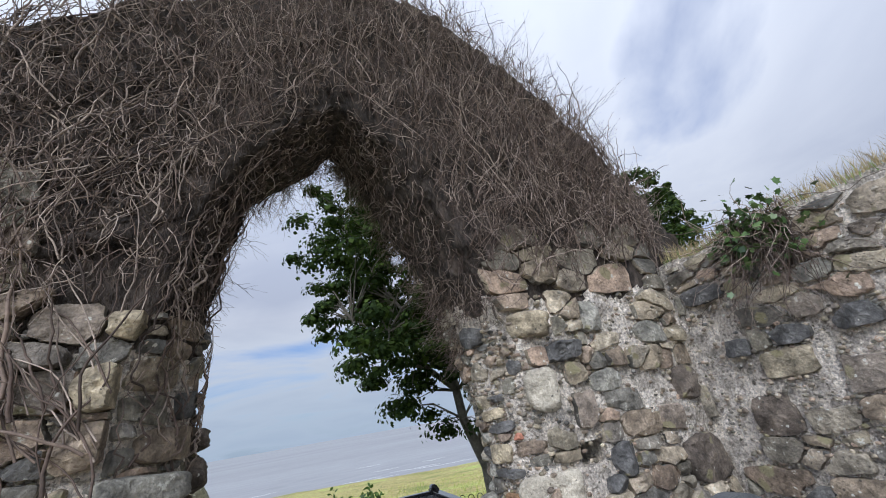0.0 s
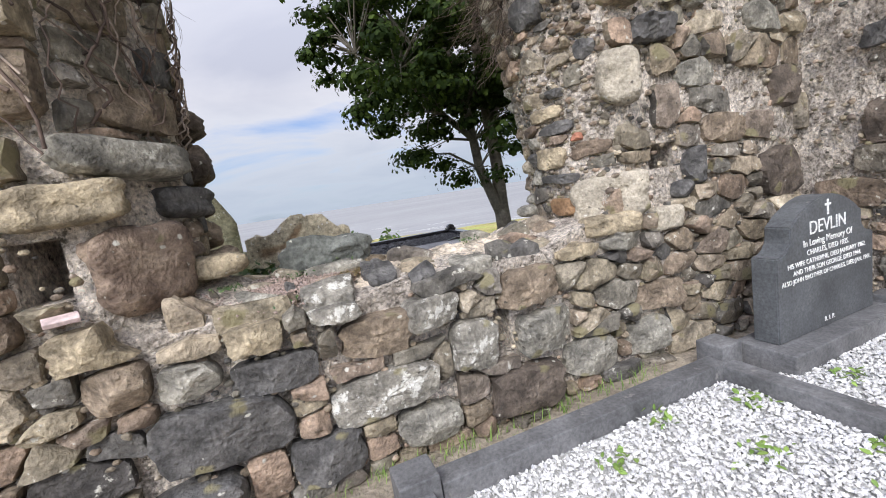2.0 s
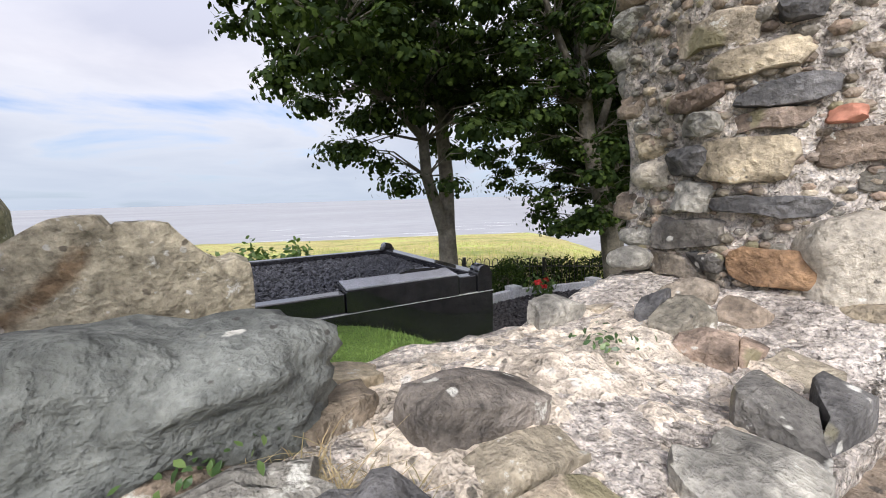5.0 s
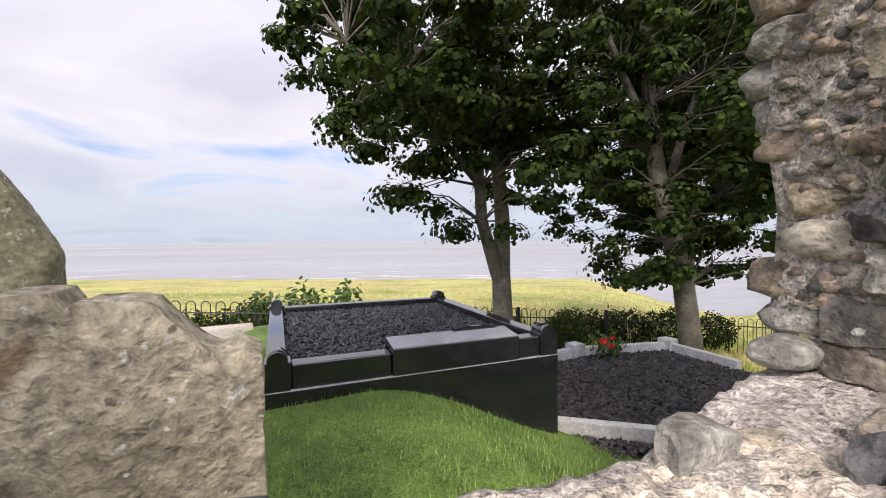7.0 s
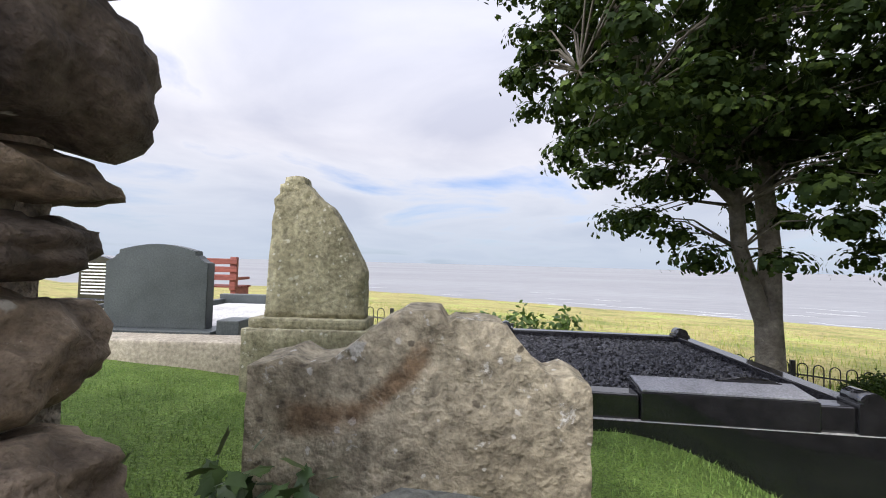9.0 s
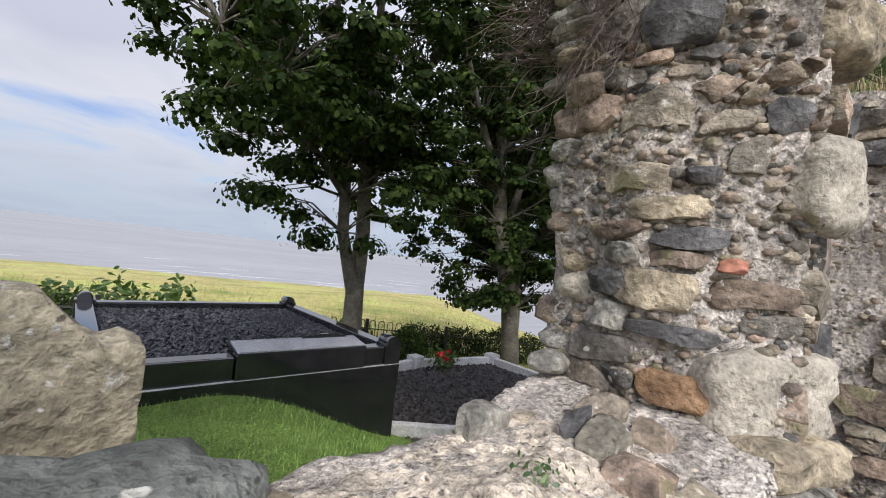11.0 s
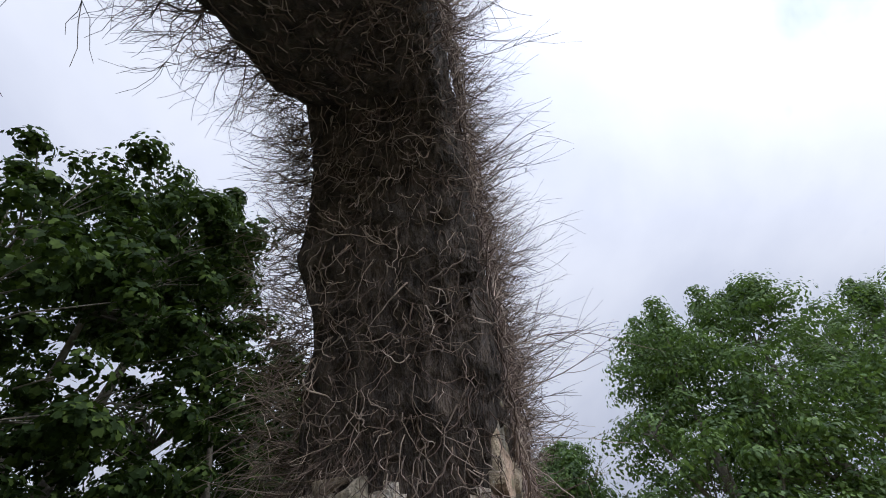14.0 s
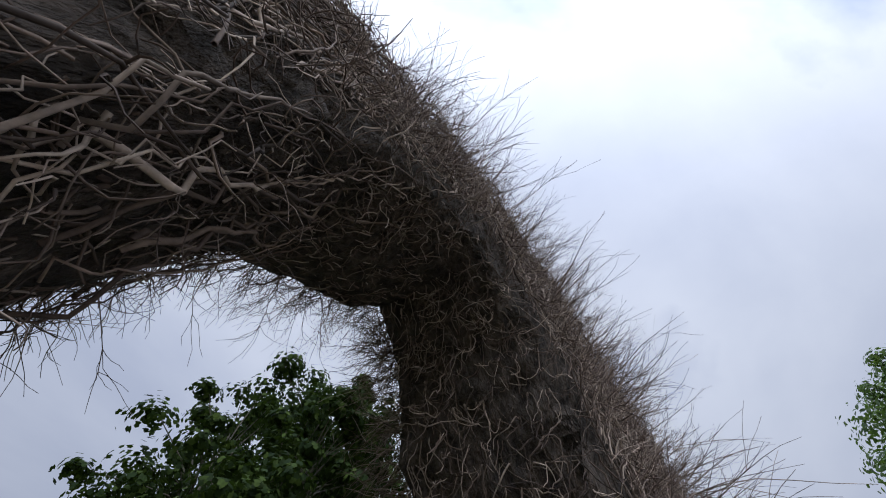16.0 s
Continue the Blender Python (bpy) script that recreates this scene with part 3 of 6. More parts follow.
def stone_mesh(poly, place, proud, rng):
    """A rounded stone on the outline poly, standing proud of the surface that place(u, v, d) gives."""
    n = len(poly)
    cu, cv = sum(x for x, _ in poly) / n, sum(y for _, y in poly) / n
    ph = rng.uniform(0, 50)
    tu, tv = rng.uniform(-0.25, 0.25), rng.uniform(-0.25, 0.25)
    ext = max(max(abs(x - cu), abs(y - cv)) for x, y in poly)
    chips_off = []
    for _ in range(4):
        an, steep = rng.uniform(0, 2 * math.pi), rng.uniform(0.35, 1.1) * proud / max(ext, 0.03)
        chips_off.append((steep * math.cos(an), steep * math.sin(an), proud * rng.uniform(0.95, 1.35)))

    def cut(x, y, e):
        return min([e] + [h + gx * (x - cu) + gy * (y - cv) for gx, gy, h in chips_off])

    V, F = [], []
    rings = ((0.97, -0.05), (1.0, 0.15 * proud), (0.99, 0.6 * proud), (0.955, 0.92 * proud), (0.86, 1.06 * proud), (0.66, 1.12 * proud), (0.44, 1.15 * proud), (0.2, 1.15 * proud))
    for s, d in rings:
        for u, v in poly:
            x, y = cu + (u - cu) * s, cv + (v - cv) * s
            e = d + (proud * (0.5 * nz((x * 9 + ph, y * 9, ph)) + 0.4 * nz((x * 21 + ph, y * 28, ph)) + 0.2 * nz((x * 50 + ph, y * 60, ph))) + tu * (x - cu) * 0.5 + tv * (y - cv) * 0.5 if d > 0 else 0)
            e = cut(x, y, e) if d > 0 else e
            jx, jy = 0.006 * nz((x * 20, y * 20, ph + 3)), 0.006 * nz((x * 20, y * 20, ph + 9))
            V.append(place(x + jx, y + jy, e))
    V.append(place(cu, cv, cut(cu, cv, proud * (1.15 + 0.5 * nz((cu * 9 + ph, cv * 9, ph)) + 0.4 * nz((cu * 21 + ph, cv * 28, ph))))))
    m = len(rings)
    for r in range(m - 1):
        for i in range(n):
            i2 = (i + 1) % n
            F.append((r * n + i, r * n + i2, (r + 1) * n + i2, (r + 1) * n + i))
    for i in range(n):
        F.append(((m - 1) * n + i, (m - 1) * n + (i + 1) % n, m * n))
    return V, F


def face_n(u, v, d):
    return Vector((u, Y_IN + (0.022 if u > 1.8 else 0.0) - d, v))


def face_e(u, v, d):
    return Vector((X_EAST - d, u, v))


def face_r(u, v, d):
    x = edge_x(1, u, v)
    dx = (edge_x(1, u + 0.03, v) - edge_x(1, u - 0.03, v)) / 0.06
    k = 1 / math.hypot(1, dx)
    return Vector((x - d * k, u + d * dx * k, v))


def face_l(u, v, d):
    x = edge_x(0, u, v)
    dx = (edge_x(0, u + 0.03, v) - edge_x(0, u - 0.03, v)) / 0.06
    k = 1 / math.hypot(1, dx)
    return Vector((x + d * k, u - d * dx * k, v))


def sill_z(x, y):
    a, b, c = 0.79, 0.86, 0.82
    z = a + (b - a) * min(1, (y - Y_IN) / (Y_MID - Y_IN)) if y < Y_MID else b + (c - b) * (y - Y_MID) / (Y_OUT - Y_MID)
    return z + 0.10 * max(0.0, (0.35 - x) / 0.35) + 0.03 * max(0.0, x - 1.7)


def face_s(u, v, d):
    return Vector((u, v, sill_z(u, v) + d))


def in_open(x, z, grow=0.0):
    return 0.78 - grow < z < 3.9 + grow and edge_x(0, Y_IN, z) - grow < x < edge_x(1, Y_IN, z) + grow and not (z > 3.3 and abs(x - 1.15) > (3.95 - z) * 0.95)


def ivy_line(x):
    """Height above which the bare ivy covers the inner face."""
    if x < 0.3:
        return 2.45 + 0.4 * nz((x * 1.7, 3, 1))
    return 2.34 + 0.30 * min(1.0, max(0, (x - 2.0))) + 0.22 * nz((x * 2.3, 7, 1)) + 0.16 * nz((x * 6.1, 2, 5))


LM_LEFT = [("hole", -0.05, 1.06, 0.06, 0.32), ("hole", -0.12, 1.31, 0.24, 0.16), ("hole", -0.06, 1.46, 0.12, 0.14),
           ("tan", -0.05, 0.84, 0.27, 0.15), ("brown", -0.03, 0.67, 0.20, 0.16), ("grey", 0.18, 0.64, 0.19, 0.13), ("dark", 0.25, 0.40, 0.47, 0.24),
           ("tan", 0.42, 0.75, 0.21, 0.16), ("dark", 0.46, 0.57, 0.34, 0.14), ("dark", 0.59, 0.17, 0.29, 0.19), ("tan", -0.02, 1.93, 0.26, 0.2),
           ("tan", 0.06, 2.22, 0.26, 0.13), ("brown", -0.04, 1.68, 0.32, 0.2), ("dark", 0.12, 0.15, 0.34, 0.2)]
LM_MID = [("brown", 0.88, 0.62, 0.33, 0.19), ("white", 0.72, 0.78, 0.20, 0.13), ("white", 1.13, 0.66, 0.26, 0.15), ("white", 0.87, 0.36, 0.45, 0.20),
          ("white", 1.32, 0.45, 0.24, 0.24), ("grey", 1.72, 0.41, 0.34, 0.23), ("brown", 1.66, 0.65, 0.33, 0.18), ("darkbrown", 1.58, 0.15, 0.42, 0.24),
          ("grey", 2.00, 0.19, 0.34, 0.22), ("grey", 2.40, 0.19, 0.30, 0.20), ("brown", 2.53, 0.41, 0.36, 0.17), ("tan", 1.98, 0.80, 0.28, 0.15),
          ("grey", 2.27, 0.79, 0.28, 0.15), ("grey", 1.05, 0.15, 0.3, 0.18)]
LM_RIGHT = [("hole", 2.47, 1.03, 0.30, 0.27), ("hole", 2.46, 1.62, 0.22, 0.29), ("brown", 3.14, 1.29, 0.36, 0.17), ("dark", 2.90, 1.10, 0.22, 0.21),
            ("grey", 3.55, 1.93, 0.36, 0.19), ("darkbrown", 3.72, 1.50, 0.24, 0.26), ("darkbrown", 3.68, 0.98, 0.42, 0.32), ("dark", 2.62, 1.86, 0.30, 0.14),
            ("grey", 2.92, 1.62, 0.30, 0.15), ("hole", 2.43, 2.08, 0.28, 0.2), ("grey", 2.95, 2.1, 0.16, 0.26), ("dark", 2.76, 0.98, 0.16, 0.1)]
HOLES = [("hole", -0.16, 1.11, 0.14, 0.20), ("hole", 2.66, 1.19, 0.22, 0.13), ("hole", 1.5, 0.47, 0.08, 0.2)]


def add_stone(V, F, material, parent, name="stone"):
    c = sum(V, Vector()) / len(V)
    ob = obj(name, V, F, material, parent, True, "", c)
    ob.data.set_sharp_from_angle(angle=radians(32))
    return ob


def join_stones(items):
    V, F = [], []
    for v, f in items:
        b = len(V)
        V += v
        F += [tuple(i + b for i in q) for q in f]
    return V, F


STONE_OBS = []


def lay_wall(rng, parent, place, bounds, size, inside, landmarks, proud, near, joined_name, gap=0.008):
    u0, u1, v0, v1 = bounds
    rest = []
    blocked = [(l[1], l[2], l[3], l[4]) for l in landmarks]
    def pull(poly):
        if place is not face_n:
            return poly
        cu, cv = sum(x for x, _ in poly) / len(poly), sum(y for _, y in poly) / len(poly)
        out = []
        for x, y in poly:
            k = 0
            while in_open(x, y, -0.01) and k < 12:
                x, y, k = x + (cu - x) * 0.15, y + (cv - y) * 0.15, k + 1
            out.append((x, y))
        return out
    for kind, u, v, w, h in landmarks:
        if kind == "hole":
            continue
        vf = stone_mesh(pull(superrect(u, v, w * 0.97, h * 0.97, rng)), place, proud * rng.uniform(1.0, 1.7), rng)
        STONE_OBS.append((*vf, STONES[kind], parent))
    for p in stone_cells(rng, u0, u1, v0, v1, size, inside, blocked, gap):
        cu, cv = sum(x for x, _ in p) / len(p), sum(y for _, y in p) / len(p)
        vf = stone_mesh(pull(p), place, proud * rng.uniform(0.35, 1.6), rng)
        if near(cu, cv):
            STONE_OBS.append((*vf, M_stone, parent))
        else:
            rest.append(vf)
    if rest:
        V, F = join_stones(rest)
        joined = tagged(obj(joined_name, V, F, M_stone_j, parent), kind="stuff")
        joined.data.set_sharp_from_angle(angle=radians(32))


rng = random.Random(5)
def on_north(u, v):
    top = ivy_line(u) + (0.45 if u < 0.2 else 0.12) + 0.9 * max(0.0, nz((u * 2.1, v * 1.7, 31)))
    if -0.6 < u < 0.95:
        top = min(top, 2.3)
    bare_mortar = v > 0.95 and u > 2.2 and nz((u * 2.6, v * 3.0, 14)) < 0.14
    return not in_open(u, v, 0.02) and v < top and not bare_mortar


lay_wall(rng, wall_north, face_n, (-2.2, 3.92, 0.0, 3.5), 0.175, on_north,
         LM_LEFT + LM_MID + LM_RIGHT + HOLES, 0.05, lambda u, v: -0.5 < u < 2.4 and v < 1.6, "rubble")
REV_R = [("hole", 3.11, 1.03, 0.24, 0.27), ("orange", 3.28, 0.97, 0.24, 0.11), ("tan", 3.38, 1.27, 0.22, 0.13), ("dark", 3.32, 1.14, 0.26, 0.06),
         ("grey", 3.50, 1.17, 0.12, 0.1), ("dark", 3.52, 1.27, 0.13, 0.08), ("grey", 3.48, 1.37, 0.12, 0.07), ("tan", 3.36, 1.52, 0.2, 0.07),
         ("dark", 3.30, 1.43, 0.18, 0.07), ("brick", 3.20, 1.36, 0.06, 0.045), ("dark", 3.36, 2.08, 0.2, 0.15), ("hole", 3.11, 2.06, 0.2, 0.2),
         ("hole", 3.06, 1.62, 0.12, 0.28), ("dark", 3.1, 1.8, 0.1, 0.1), ("dark", 3.28, 1.62, 0.09, 0.05)]
lay_wall(rng, wall_north, face_r, (3.02, 3.72, 0.9, 2.38), 0.12, lambda u, v: nz((u * 3.4, v * 3.4, 4)) > 0.27, REV_R, 0.034, lambda u, v: v < 2.3, "rubble", 0.014)
lay_wall(rng, wall_north, face_l, (3.02, 3.72, 0.92, 2.3), 0.16, lambda u, v: True, [("hole", 3.16, 1.06, 0.34, 0.33), ("hole", 3.18, 1.46, 0.38, 0.15), ("hole", 3.12, 1.31, 0.26, 0.15), ("hole", 3.38, 1.3, 0.22, 0.15), ("dark", 3.55, 1.45, 0.2, 0.13), ("dark", 3.56, 1.21, 0.2, 0.12), ("brown", 3.3, 1.66, 0.34, 0.17), ("dark", 3.42, 1.85, 0.26, 0.14)],
         0.03, lambda u, v: v < 1.9, "rubble", 0.01)

# ---- east wall ----
def east_top(y):
    return 2.50 + 0.06 * nz((y * 1.3, 1, 5)) + 0.04 * nz((y * 4, 2, 5))


def east_core():
    V, F = [], []
    ys = [3.3 - 0.09 * i for i in range(87)]
    prof = [("f", k / 14) for k in range(15)] + [("t", k / 5) for k in range(1, 6)] + [("b", 1 - k / 4) for k in range(1, 5)]
    for y in ys:
        top = east_top(y)
        for kind, f in prof:
            if kind == "f":
                p = Vector((X_EAST, y, -0.4 + (top + 0.4) * f))
            elif kind == "t":
                p = Vector((X_EAST + 0.68 * f, y, top + 0.05 * math.sin(f * 3.14)))
            else:
                p = Vector((X_EAST + 0.68, y, -0.4 + (top + 0.4) * f))
            r = rough_at(p)
            V.append(p + Vector((r + 0.02, 0, r * 0.5)))
    m = len(prof)
    for j in range(len(ys) - 1):
        for i in range(m):
            i2 = (i + 1) % m
            F.append((j * m + i, j * m + i2, (j + 1) * m + i2, (j + 1) * m + i))
    return V, F


V, F = east_core()
wall_east = tagged(obj("wall_east", V, F, M_mortar), "ruined rubble side wall with pale lime mortar and grassy top", "wall", kind="structure")
LM_EAST = [("dark", 2.72, 2.14, 0.34, 0.15), ("dark", 2.25, 1.70, 0.24, 0.13), ("dark", 1.85, 1.72, 0.26, 0.14), ("grey", 1.55, 1.75, 0.24, 0.13), ("darkbrown", 2.55, 1.2, 0.3, 0.26),
           ("brown", 2.2, 0.72, 0.4, 0.2), ("grey", 1.75, 0.75, 0.34, 0.16), ("dark", 2.62, 1.68, 0.18, 0.14), ("grey", 1.3, 1.1, 0.3, 0.18), ("dark", 1.1, 1.6, 0.26, 0.14),
           ("brown", 1.95, 1.2, 0.25, 0.14), ("grey", 1.95, 2.05, 0.2, 0.14), ("grey", 2.45, 0.3, 0.4, 0.22), ("brown", 1.7, 0.32, 0.36, 0.24)]
lay_wall(rng, wall_east, face_e, (-2.5, 2.97, 0.0, 2.45), 0.17, lambda u, v: nz((u * 2.2, v * 2.6, 8)) > 0.1 or v > 2.12, LM_EAST, 0.03,
         lambda u, v: u > 1.3 and v < 2.3, "rubble", 0.016)

# ---- small pinning stones in the joints ----
def pins(n, place, u0, u1, v0, v1, ok, seed, lo=0.008, hi=0.026):
    r = random.Random(seed)
    V, F = [], []
    while n > 0:
        u, v = r.uniform(u0, u1), r.uniform(v0, v1)
        n -= 1
        if not ok(u, v):
            continue
        s, sz = r.uniform(lo, hi), r.uniform(0.5, 0.9)
        c0 = len(V)
        k = 6
        for ring_s, d in ((1.0, 0.0), (0.75, s * 0.6)):
            for i in range(k):
                a = 2 * math.pi * i / k + r.uniform(-0.2, 0.2)
                V.append(place(u + s * ring_s * math.cos(a), v + s * sz * ring_s * math.sin(a), d + r.uniform(0, 0.004)))
        V.append(place(u, v, s * 0.75))
        for i in range(k):
            i2 = (i + 1) % k
            F.append((c0 + i, c0 + i2, c0 + k + i2, c0 + k + i))
            F.append((c0 + k + i, c0 + k + i2, c0 + 2 * k))
    return V, F


for nm, (v, f), par in (("pinning", pins(2600, face_n, -1.2, 3.9, 0.0, 2.3, lambda u, v: not in_open(u, v, 0.03), 1), wall_north),
                        ("pinning", pins(800, face_r, 3.02, 3.72, 0.9, 2.15, lambda u, v: True, 2), wall_north),
                        ("pinning", pins(1500, face_e, 0.4, 2.95, 0.0, 2.4, lambda u, v: True, 3), wall_east)):
    tagged(obj(nm, v, f, M_stone_j, par), kind="stuff")

# ---- the sill: mortar cap and stones bedded in it ----
LM_SILL = [("white", 0.72, 3.10, 0.22, 0.20), ("dark", 0.97, 3.20, 0.16, 0.24), ("dark", 1.14, 3.06, 0.13, 0.12), ("grey", 1.40, 3.09, 0.22, 0.14), ("grey", 0.43, 3.17, 0.22, 0.12),
           ("grey", 0.80, 3.34, 0.30, 0.10), ("grey", 1.72, 3.66, 0.20, 0.08), ("dark", 1.86, 3.46, 0.13, 0.06), ("brown", 2.0, 3.30, 0.14, 0.1), ("tan", 1.0, 3.64, 0.30, 0.12), ("grey", 0.60, 3.66, 0.26, 0.1)]
sill_ok = lambda u, v: (u < 0.95 and nz((u * 5, v * 5, 2)) > 0.0) or (u > 1.75 and nz((u * 5, v * 5, 9)) > 0.25) or nz((u * 4, v * 4, 9)) > 0.42
lay_wall(rng, wall_north, face_s, (0.12, 2.15, 3.03, 3.72), 0.13, sill_ok, LM_SILL, 0.045, lambda u, v: True, "rubble", 0.012)


def sill_cap():
    V, F = [], []
    nu, nv = 150, 60
    for i in range(nu):
        for j in range(nv):
            x, y = 0.2 + 1.95 * i / (nu - 1), 3.06 + 0.68 * j / (nv - 1)
            e = min(1, j / 6, (nv - 1 - j) / 6, i / 6, (nu - 1 - i) / 6)
            V.append((x, y, sill_z(x, y) - 0.11 * (1 - e) + 0.024 * nz((x, y, 0), 6) + 0.016 * nz((x, y, 0), 15) + 0.011 * nz((x, y, 0), 34) + 0.006 * nz((x, y, 0), 70)))
    for i in range(nu - 1):
        for j in range(nv - 1):
            a = i * nv + j
            F.append((a, a + nv, a + nv + 1, a + 1))
    return V, F


V, F = sill_cap()
obj("sill_cap", V, F, M_cement, wall_north, True, "pale cement capping on the broken sill")
# loose boulder and debris on the sill
b = boulder(0.205, 0.12, 0.088, 3, 4, 0.34, 0.8)
bmesh.ops.transform(b, matrix=pose(0, 0, 0, 0, 6, -4), verts=b.verts)
lb = tagged(part("boulder", b, STONES["slate"], None), "flat blue-grey boulder lying loose on the broken sill", "stone")
lb.location = (0.79, 3.53, 0.955)
for x, y, z, a, bb, c, k, s in ((2.2, 3.72, 0.95, 0.095, 0.07, 0.045, "grey", 11), (0.30, 3.34, 1.0, 0.13, 0.08, 0.055, "tan", 12), (1.33, 3.05, 0.60, 0.07, 0.05, 0.05, "dark", 14)):
    q = tagged(part("boulder", boulder(a, bb, c, s, 3), STONES[k], None), "rounded field stone bedded in the ruined sill", "stone")
    q.location = (x, y, z)
for x, y, z, a, bb, c, rz, kind, s in ((0.075, 3.175, 1.06, 0.185, 0.10, 0.165, 49, "red", 61), (-0.065, 3.07, 1.315, 0.175, 0.11, 0.075, 16, "tan", 62), (0.095, 3.175, 1.465, 0.235, 0.09, 0.072, 47, "grey", 63), (0.20, 3.39, 1.295, 0.15, 0.09, 0.07, 58, "dark", 64),
                                       (2.335, 3.125, 1.0, 0.2, 0.12, 0.128, -38, "pale", 51), (2.375, 3.06, 1.625, 0.115, 0.12, 0.145, -25, "pale", 52), (2.375, 3.06, 2.07, 0.165, 0.13, 0.095, -25, "tan", 53),
                                       (2.60, 3.04, 0.835, 0.12, 0.09, 0.07, -6, "pale", 54), (2.24, 3.05, 0.86, 0.15, 0.10, 0.06, -30, "tan", 55)):
    bl = boulder(a * 0.93, bb * 0.93, c * 0.93, s, 4, 0.15, 1.4)
    bmesh.ops.transform(bl, matrix=pose(0, 0, 0, 0, rng.uniform(-4, 4), rz), verts=bl.verts)
    q = part("stone", bl, STONES[kind], wall_north)
    q.location = (x, y, z)
for x, y, z, a, bb, c, s in ((0.205, 3.70, 1.50, 0.12, 0.12, 0.10, 31), (0.165, 3.71, 1.35, 0.10, 0.09, 0.035, 32), (0.165, 3.69, 1.262, 0.11, 0.10, 0.045, 33), (0.175, 3.68, 1.135, 0.12, 0.11, 0.075, 34),
                           (0.2, 3.68, 1.68, 0.12, 0.12, 0.07, 35), (0.26, 3.62, 1.0, 0.12, 0.1, 0.06, 36)):
    q = part("stone", boulder(a, bb, c, s, 4, 0.3, 0.75), STONES["darkbrown" if s % 2 else "brown"], wall_north)
    q.location = (x, y, z)
rs = random.Random(77)
z = 0.98
while z < 2.25:
    c = rs.uniform(0.022, 0.06)
    z += c
    y = rs.uniform(3.66, 3.76)
    q = part("stone", boulder(rs.uniform(0.06, 0.12), rs.uniform(0.07, 0.12), c, 90 + int(z * 100), 3, 0.3, 0.8), STONES[rs.choice(("grey", "pale", "tan", "white", "grey", "brown"))], wall_north)
    q.location = (edge_x(1, min(y, Y_OUT), z) + 0.05 + rs.uniform(-0.02, 0.03), y - 0.02, z)
    z += c * 0.85
q = tagged(part("stone_chip", box(-0.045, -0.025, -0.008, 0.045, 0.025, 0.008, 0.003), M_card, None), "small flat pink stone chip on a ledge below the niche", "stone")
q.matrix_world = pose(-0.1, 2.93, 0.955, 20, 0, 25)


def chips(n, area, hi, lo, z, seed, flat=0.6, lay=None):
    """n small angular chips over area(rng) -> (x, y) as one mesh."""
    g = np.random.default_rng(seed)
    base = np.array([(1, 0, 0), (0, 1, 0), (-1, 0, 0), (0, -1, 0), (0, 0, 1), (0, 0, -1)], float)
    fac = np.array([(0, 1, 4), (1, 2, 4), (2, 3, 4), (3, 0, 4), (1, 0, 5), (2, 1, 5), (3, 2, 5), (0, 3, 5)])
    xy = area(g, n)
    s = g.uniform(lo, hi, (n, 1, 1)) * g.uniform(0.6, 1.2, (n, 1, 3)) * np.array([1, 1, flat])
    v = base[None] * s * g.uniform(0.7, 1.2, (n, 6, 1))
    q = g.normal(size=(n, 4))
    q[:, 1:3] *= 0.35
    q /= np.linalg.norm(q, axis=1, keepdims=True)
    w, x, y, zz = q.T
    R = np.stack([1 - 2 * (y * y + zz * zz), 2 * (x * y - w * zz), 2 * (x * zz + w * y), 2 * (x * y + w * zz), 1 - 2 * (x * x + zz * zz), 2 * (y * zz - w * x),
                  2 * (x * zz - w * y), 2 * (y * zz + w * x), 1 - 2 * (x * x + y * y)], 1).reshape(n, 3, 3)
    v = np.einsum("nij,nkj->nki", R, v)
    h = np.array([z(a, b) for a, b in xy]) if callable(z) else np.full(n, z)
    v += np.concatenate([xy, (h + g.uniform(-0.3, 0.5, n) * hi * flat)[:, None]], 1)[:, None]
    f = fac[None] + 6 * np.arange(n)[:, None, None]
    return v.reshape(-1, 3).tolist(), f.reshape(-1, 3).tolist()


def rect(x0, x1, y0, y1):
    return lambda g, n: np.stack([g.uniform(x0, x1, n), g.uniform(y0, y1, n)], 1)


V, F = chips(2600, lambda g, n: np.stack([g.normal(0.52, 0.14, n), g.normal(3.25, 0.09, n)], 1), 0.011, 0.0025, lambda x, y: sill_z(x, y) + 0.03, 4)
tagged(obj("stone_debris", V, F, surf("pink_debris", [(0.26, 0.2, 0.17), (0.42, 0.33, 0.29), (0.33, 0.24, 0.2)], "island", 40, 8, 0.2)), "loose pinkish stone crumbs on the broken sill", "debris", kind="stuff")


